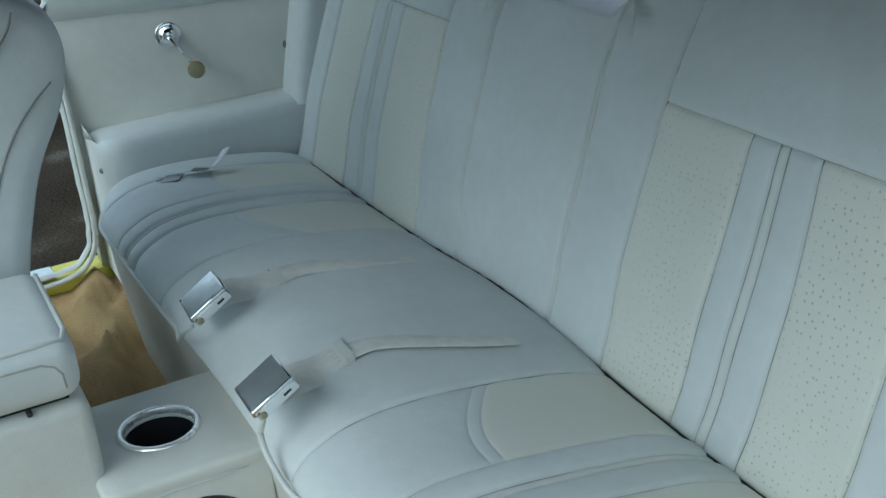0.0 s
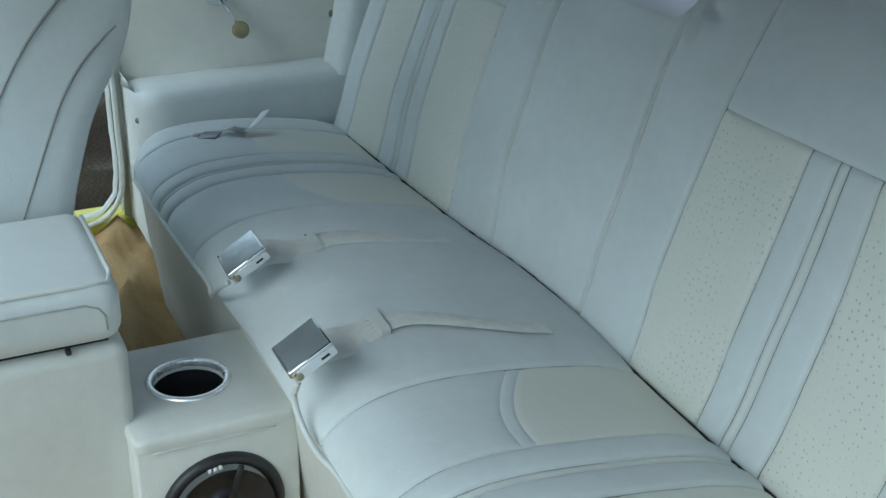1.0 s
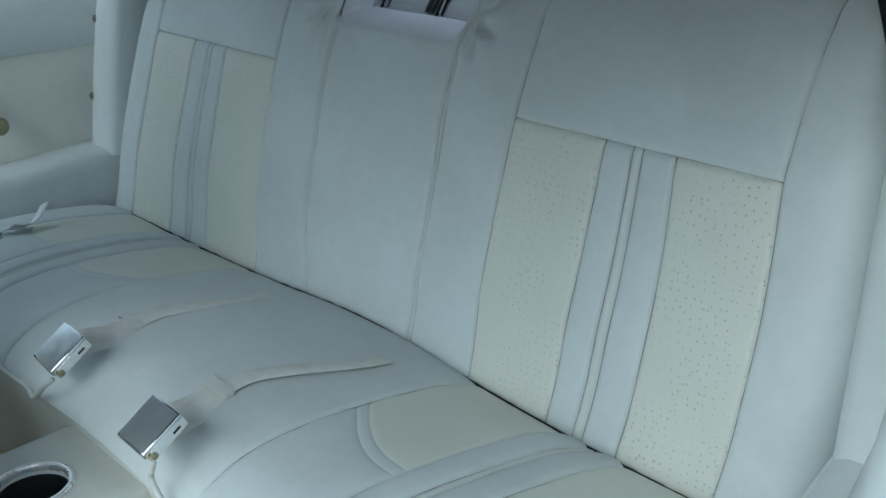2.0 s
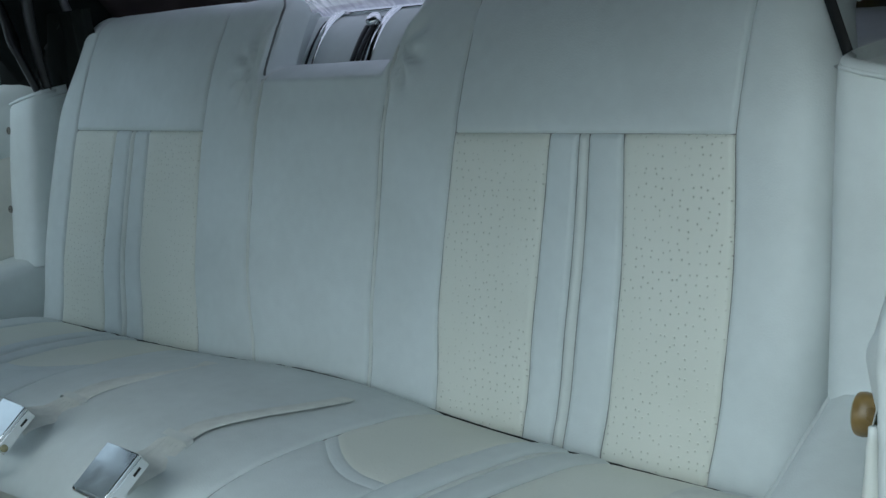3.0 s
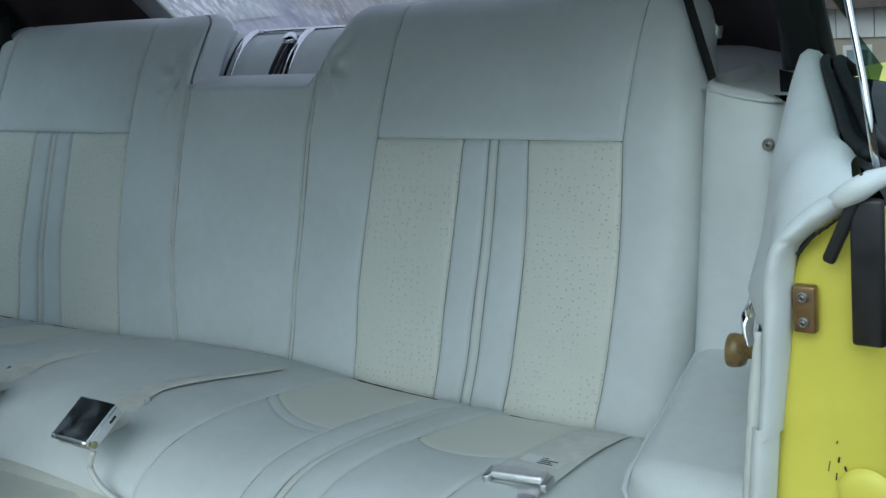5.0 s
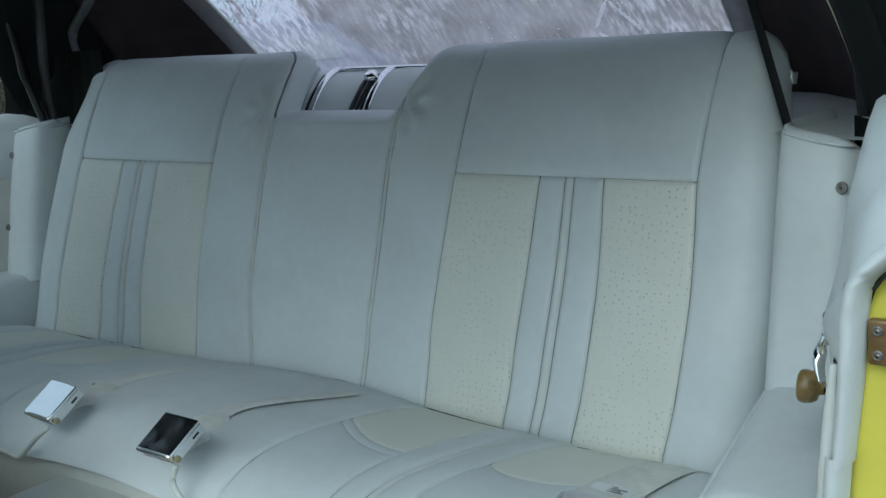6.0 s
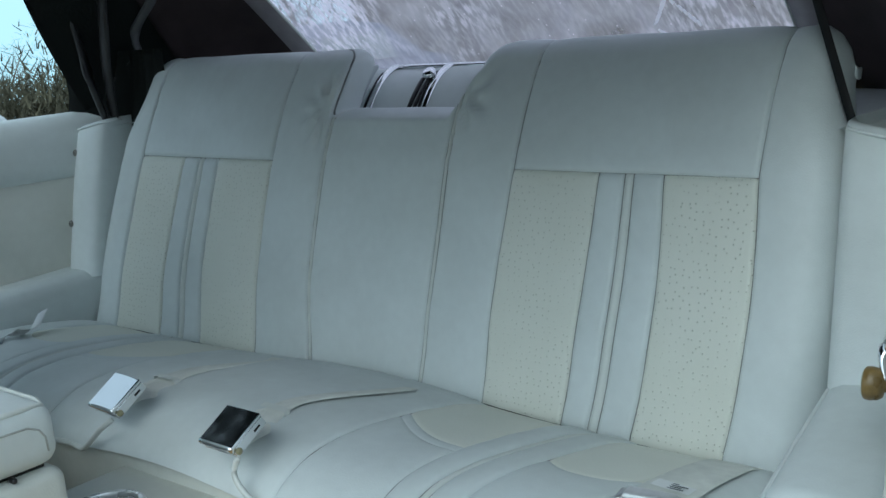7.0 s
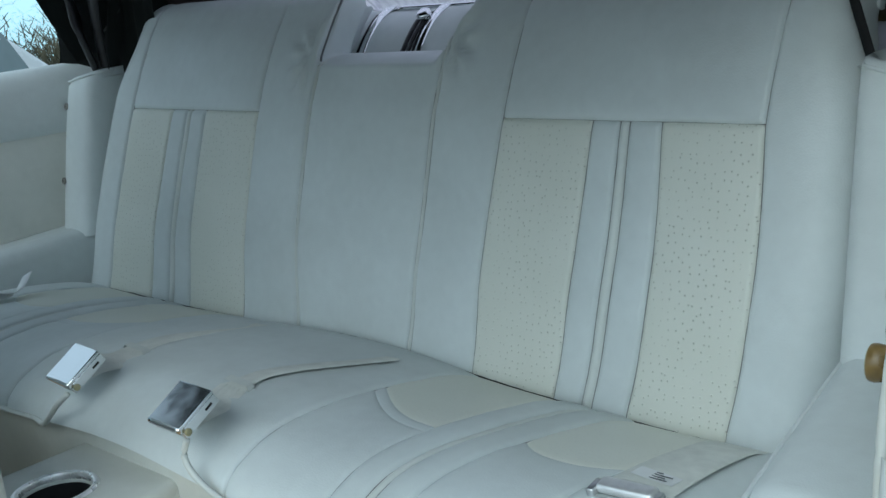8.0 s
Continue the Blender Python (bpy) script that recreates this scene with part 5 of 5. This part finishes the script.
# ---- quarter window on the camera's side, and its twin ----
GLASS, gn, gl_, gb = material("tinted_glass", (0.07, 0.11, 0.095), 0.02)
g_clear, g_shine, g_both = gn.new("ShaderNodeBsdfTransparent"), gn.new("ShaderNodeBsdfGlossy"), gn.new("ShaderNodeMixShader")
g_clear.inputs["Color"].default_value = (0.13, 0.2, 0.17, 1)
g_shine.inputs["Roughness"].default_value = 0.06
g_both.inputs[0].default_value = 0.07
gl_.new(g_clear.outputs[0], g_both.inputs[1])
gl_.new(g_shine.outputs[0], g_both.inputs[2])
gl_.new(g_both.outputs[0], gn["Material Output"].inputs["Surface"])
for s in (-1, 1):
    qw = thing("quarter_window", (s * 0.9, 0.0, 0.99), "dark green quarter window glass with a chrome edge", "window")
    if s > 0:
        bm = bmesh.new()
        lo = [(1.022, -0.25, 0.975), (0.985, -0.13, 0.985), (0.94, 0.0, 0.99), (0.895, 0.17, 0.995)]
        hi = [(0.925, -0.11, 1.31), (0.88, -0.02, 1.31), (0.84, 0.08, 1.25), (0.815, 0.18, 1.1)]
        pts = []
        for k in range(9):
            a, b2 = spline(lo, k / 8), spline(hi, k / 8)
            pts.append([a + (b2 - a) * j / 8 for j in range(9)])
        grid(bm, pts)
        bmesh.ops.solidify(bm, geom=bm.faces[:], thickness=0.004)
        part("glass", bm, GLASS, qw, "green-tinted glass").visible_shadow = False
        bm = bmesh.new()
        tube(bm, [(1.03, -0.275, 0.985), (1.012, -0.248, 1.05), (0.99, -0.22, 1.12), (0.96, -0.17, 1.21), (0.925, -0.11, 1.31)], 0.0026, 8)
        part("chrome_edge", bm, CHROME, qw, "bright chrome window edge")
        bm = bmesh.new()
        grid(bm, [[(x + (1.03 - x) * f, y, z - 0.012 - 0.03 * f) for f in (0, 0.3, 0.7, 1)] for x, y, z in (roll_at(s, -0.25 + 0.42 * i / 20, 0.058, 0.99) for i in range(21))])
        part("belt_ledge", bm, RUBBER, qw, "black ledge under the window glass")
        bm = bmesh.new()
        tube(bm, [roll_at(s, y, 0.075, 0.99) + Vector((0.004, 0, -0.002)) for y in (-0.22 + 0.35 * i / 20 for i in range(21))], 0.006, 8)
        part("felt_channel", bm, RUBBER, qw, "dark felt window channel")
    bm = bmesh.new()
    tube(bm, [roll_at(s, y, 0.06, 0.99) for y in (-0.21 + 0.34 * i / 20 for i in range(21))], 0.0045 if s > 0 else 0.0035, 8)
    part("weatherstrip", bm, RUBBER, qw, "black rubber weatherstrip")
    if s < 0:
        bm = bmesh.new()
        tube(bm, [roll_at(s, y, 0.072, 0.988) for y in (-0.2 + 0.33 * i / 20 for i in range(21))], 0.004, 8)
        part("outer_strip", bm, SATIN, qw, "dull metal belt strip")

# ---- outside ----
BARK = simple("grey_bark", (0.16, 0.135, 0.11), 0.9, 0.0, 0.3, 5.0)
TWIG = simple("dry_twigs", (0.22, 0.185, 0.13), 0.9, 0.0, 0.35, 0.9)
GRASS = simple("dry_grass", (0.105, 0.1, 0.064), 0.95, 0.0, 0.4, 0.6)
rng = random.Random(7)


def bare_tree(at, height, seed, spread_f=1.0):
    """A leafless tree: tapered trunk, limbs and a crown of thin twigs."""
    r = random.Random(seed)
    t = thing("bare_tree", at, "leafless grey tree with a fine twiggy crown", "tree", "trees behind the lot")
    bm = bmesh.new()
    base = Vector(at)
    trunk = [base + Vector((r.uniform(-0.15, 0.15) * k, r.uniform(-0.15, 0.15) * k, height * 0.55 * k / 5)) for k in range(6)]
    tube(bm, trunk, lambda f: height * 0.022 * (1 - 0.65 * f), 7)
    tips = []
    for k in range(9):
        o = trunk[2 + k % 4]
        ang, up = r.uniform(0, math.tau), r.uniform(0.25, 0.55) * height
        d = Vector((math.cos(ang) * spread_f, math.sin(ang) * spread_f, 0)) * height * r.uniform(0.15, 0.32)
        limb = [o + d * f + Vector((0, 0, up * f ** 1.3)) + Vector((r.uniform(-0.1, 0.1), r.uniform(-0.1, 0.1), 0)) for f in (0, 0.3, 0.6, 1)]
        tube(bm, limb, lambda f: height * 0.009 * (1 - 0.75 * f), 5)
        tips += limb[1:]
    part("trunk", bm, BARK, t)
    verts, faces = [], []
    for tip in tips:
        for _ in range(26):
            d = Vector((r.gauss(0, 1), r.gauss(0, 1), r.gauss(0.5, 0.8))).normalized() * height * r.uniform(0.04, 0.13)
            w = d.cross(Vector((r.gauss(0, 1), r.gauss(0, 1), r.gauss(0, 1)))).normalized() * height * 0.0016
            p = tip + Vector((r.gauss(0, 0.2), r.gauss(0, 0.2), r.gauss(0, 0.2)))
            bend = Vector((r.gauss(0, 1), r.gauss(0, 1), r.gauss(0, 1))) * height * 0.012
            n = len(verts)
            verts += [p - w, p + w, p + d * 0.5 + bend + w * 0.6, p + d * 0.5 + bend - w * 0.6, p + d]
            faces += [(n, n + 1, n + 2, n + 3), (n + 3, n + 2, n + 4)]
    me = bpy.data.meshes.new("crown")
    me.from_pydata([tuple(v) for v in verts], [], faces)
    me.materials.append(TWIG)
    c = new("crown", me)
    c.parent = t
    c.matrix_parent_inverse = t.matrix_world.inverted()
    return t


for k in range(26):
    f = k / 25
    ang = radians(178 - 108 * f)
    dist = 24 + 7 * rng.random()
    left = smooth(130, 145, math.degrees(ang))
    if 84 < math.degrees(ang) < 114:
        dist += 9
    x, y = dist * math.cos(ang), dist * math.sin(ang)
    bare_tree((x, y, ground_z(x, y)), rng.uniform(5.5, 9.0) * (1 - 0.62 * left), 100 + k)

# undergrowth along the edge of the lot
verts, faces = [], []
for k in range(80000):
    ang = radians(rng.uniform(60, 182) if k < 36000 else rng.uniform(138, 172))
    dist = 20 + 9 * rng.random()
    if 84 < math.degrees(ang) < 112:
        dist += 9
    x, y = dist * math.cos(ang), dist * math.sin(ang)
    z = ground_z(x, y)
    h = rng.uniform(0.6, 3.4) * (0.6 + 0.6 * noise.noise(Vector((x * 0.3, y * 0.3, 0))) + 0.3)
    h = max(h, 0.3) * (1 - 0.5 * smooth(130, 145, math.degrees(ang)))
    if k > 36000:
        h *= 0.6
    p = Vector((x, y, z + rng.random() ** 0.8 * h))
    d = Vector((rng.gauss(0, 0.8), rng.gauss(0, 0.8), 0.8)).normalized() * rng.uniform(0.12, 0.42)
    w = Vector((rng.gauss(0, 1), rng.gauss(0, 1), 0)).normalized() * 0.016
    n = len(verts)
    verts += [tuple(p - w), tuple(p + w), tuple(p + d * 0.6 + w), tuple(p + d)]
    faces += [(n, n + 1, n + 2, n + 3)]
me = bpy.data.meshes.new("undergrowth")
me.from_pydata(verts, [], faces)
me.materials.append(GRASS)
tagged(new("undergrowth", me), "tangled dry brush along the edge of the lot", "brush", kind="stuff")
# distant wood, and bright haze over the low ground beside it
bm = bmesh.new()
pts = []
for j in range(7):
    row = []
    for i in range(73):
        ang = radians(40 + 96 * i / 72)
        d = 46 - 3 * j
        top = 6.5 + 1.6 * noise.noise(Vector((i * 0.35, 0, 0))) + 0.8 * noise.noise(Vector((i * 1.7, 3, 0)))
        row.append((d * math.cos(ang), d * math.sin(ang), -4 + (top + 4) * (1 - j / 6) ** 0.5))
    pts.append(row)
grid(bm, pts)
tagged(part("backdrop", bm, GRASS), "far brown winter wood", "wood", kind="structure")
HAZY, hn, hl, hb = material("hazy_sky", (0.0, 0.0, 0.0), 1.0)
hb.inputs["Emission Color"].default_value = (0.72, 0.95, 1.0, 1)
hb.inputs["Emission Strength"].default_value = 1.3
bm = bmesh.new()
grid(bm, [[(60 * math.cos(radians(132 + 70 * i / 40)), 60 * math.sin(radians(132 + 70 * i / 40)), z) for i in range(41)] for z in (-6, 0, 3.2)])
tagged(part("backdrop", bm, HAZY), "bright overcast sky low over the falling ground", "sky", kind="structure")

# ---- parked vehicles ----
CARBLUE = simple("pale_blue_paint", (0.12, 0.145, 0.2), 0.35, 0.2, 0.1, 3.0)
CARWHITE = simple("white_car_paint", (0.75, 0.77, 0.78), 0.25, 0.0, 0.04, 3.0)
CARGLASS = simple("pale_car_glass", (0.2, 0.25, 0.26), 0.2, 0.0, 0.1, 3.0)
TYRE = simple("tyre_rubber", (0.02, 0.02, 0.02), 0.8)


def parked_car(at, turn, paint, label, category, roof=1.5, long=4.4, cabin=((-1.0, 0.95), (-0.75, 1.42), (-0.5, 1.5), (0.75, 1.5), (1.15, 1.42), (1.75, 0.95))):
    c = thing("parked_car", at, label, category)
    m = pose(*at, 0, 0, turn)
    k = roof / 1.5
    low = [(-2.2, 0.35), (-2.25, 0.6), (-2.15, 0.82), (-1.0, 0.95), (1.75, 0.97), (2.1, 0.9), (2.2, 0.6), (2.15, 0.35)]
    bm = bmesh.new()
    rings = [[m @ Vector((x * long / 4.4, wdt * (1 - 0.02 * (z < 0.5)), z * k)) for x, z in low] for wdt in (-0.88, -0.86, 0.86, 0.88)]
    rows = grid(bm, rings, True)
    for ring in (rows[0], rows[-1]):
        bm.faces.new(ring)
    bmesh.ops.bevel(bm, geom=[e for e in bm.edges if e.calc_face_angle(0) > 0.6], offset=0.05, segments=3, profile=0.5, affect="EDGES", clamp_overlap=True)
    part("body", bm, paint, c)
    bm = bmesh.new()
    rings = [[m @ Vector((x * long / 4.4, wdt * (1 - 0.22 * max(0, z - 0.95)), z * k)) for x, z in cabin] for wdt in (-0.82, 0.82)]
    rows = grid(bm, rings, True)
    for ring in (rows[0], rows[-1]):
        bm.faces.new(ring)
    bmesh.ops.bevel(bm, geom=bm.edges[:], offset=0.06, segments=3, profile=0.5, affect="EDGES", clamp_overlap=True)
    part("cabin", bm, paint, c)
    for sy in (-1, 1):
        for a, b in ((-0.7, 0.25), (0.33, 1.2)):
            bm = bmesh.new()
            z0, z1 = 1.0 * k, 1.38 * k
            quad = [(a - 0.12 * (a < 0), z0), (b + 0.18 * (b > 0.5), z0), (b, z1), (a + 0.12 * (a < 0), z1)]
            outer = [m @ Vector((x * long / 4.4, sy * (0.835 - 0.22 * max(0, z / k - 0.95)), z)) for x, z in quad]
            inner = [m @ Vector((x * long / 4.4, sy * (0.79 - 0.22 * max(0, z / k - 0.95)), z)) for x, z in quad]
            grid(bm, [inner, outer], True)
            bm.faces.new([bm.verts[i] for i in range(4, 8)]) if bm.verts.ensure_lookup_table() is None else None
            part("side_window", bm, CARGLASS, c, "dark side window", smooth=False)
    for sx in (-1.4, 1.4):
        for sy in (-0.8, 0.8):
            bm = bmesh.new()
            lathe(bm, [(0.0001, -0.1), (0.2, -0.1), (0.3, -0.1), (0.33, -0.06), (0.33, 0.06), (0.3, 0.1), (0.2, 0.1), (0.0001, 0.1)], m @ pose(sx * long / 4.4, sy, 0.33, 90, 0, 0), 24)
            part("wheel", bm, TYRE, c)
    return c


parked_car((-13.9, 12.3, ground_z(-13.4, 13.2) - 0.25), 42, CARBLUE, "pale blue hatchback parked beside the brush", "car", 1.8, 5.0)
parked_car((-2.2, 11.2, ground_z(-2.2, 11.2)), 60, YELLOW, "yellow car parked below the house", "car", 1.35)
parked_car((-8.27, 2.0, ground_z(-8.3, 2.0) - 0.38), 107, CARWHITE, "white car parked across the lot", "car")

# ---- house ----
SIDING = simple("white_board_siding", (0.62, 0.61, 0.58), 0.7, 0.0, 0.08, 2.0)
TANW = simple("tan_wall_paint", (0.36, 0.32, 0.25), 0.8, 0.0, 0.1, 2.0)
ROOF = simple("brown_shingle", (0.13, 0.1, 0.085), 0.9, 0.0, 0.25, 6.0)
hx, hy = -5.2, 20.0
hz = ground_z(hx, hy) + 0.25
house = thing("house", (hx, hy, hz), "small tan house with white board gable and brown roof", "house")
bm = bmesh.new()
box(bm, (hx - 1.5, hy, hz), (hx + 7, hy + 6, hz + 2.4), 0.02)
part("wall", bm, TANW, house)
for k in range(26):
    bm = bmesh.new()
    x = hx - 1.5 + 8.5 * k / 26
    box(bm, (x, hy - 0.05, hz + 1.75), (x + 0.31, hy - 0.01, hz + 2.5), 0.006, 1)
    part("board", bm, SIDING, house, smooth=False)
bm = bmesh.new()
grid(bm, [[(hx - 2.0, y, hz + z) for y, z in ((hy - 0.5, 2.3), (hy + 3, 4.2), (hy + 6.5, 2.3))], [(hx + 7.5, y, hz + z) for y, z in ((hy - 0.5, 2.3), (hy + 3, 4.2), (hy + 6.5, 2.3))]])
bmesh.ops.solidify(bm, geom=bm.faces[:], thickness=0.15)
part("roof", bm, ROOF, house, smooth=False)
bm = bmesh.new()
box(bm, (hx - 0.75, hy - 0.04, hz + 0.55), (hx - 0.25, hy + 0.02, hz + 1.62), 0.01)
w = part("window", bm, SIDING, house, "white window frame")
bm = bmesh.new()
box(bm, (hx - 0.68, hy - 0.05, hz + 0.63), (hx - 0.32, hy - 0.03, hz + 1.54), 0.0)
part("pane", bm, CARGLASS, w, "dark pane")
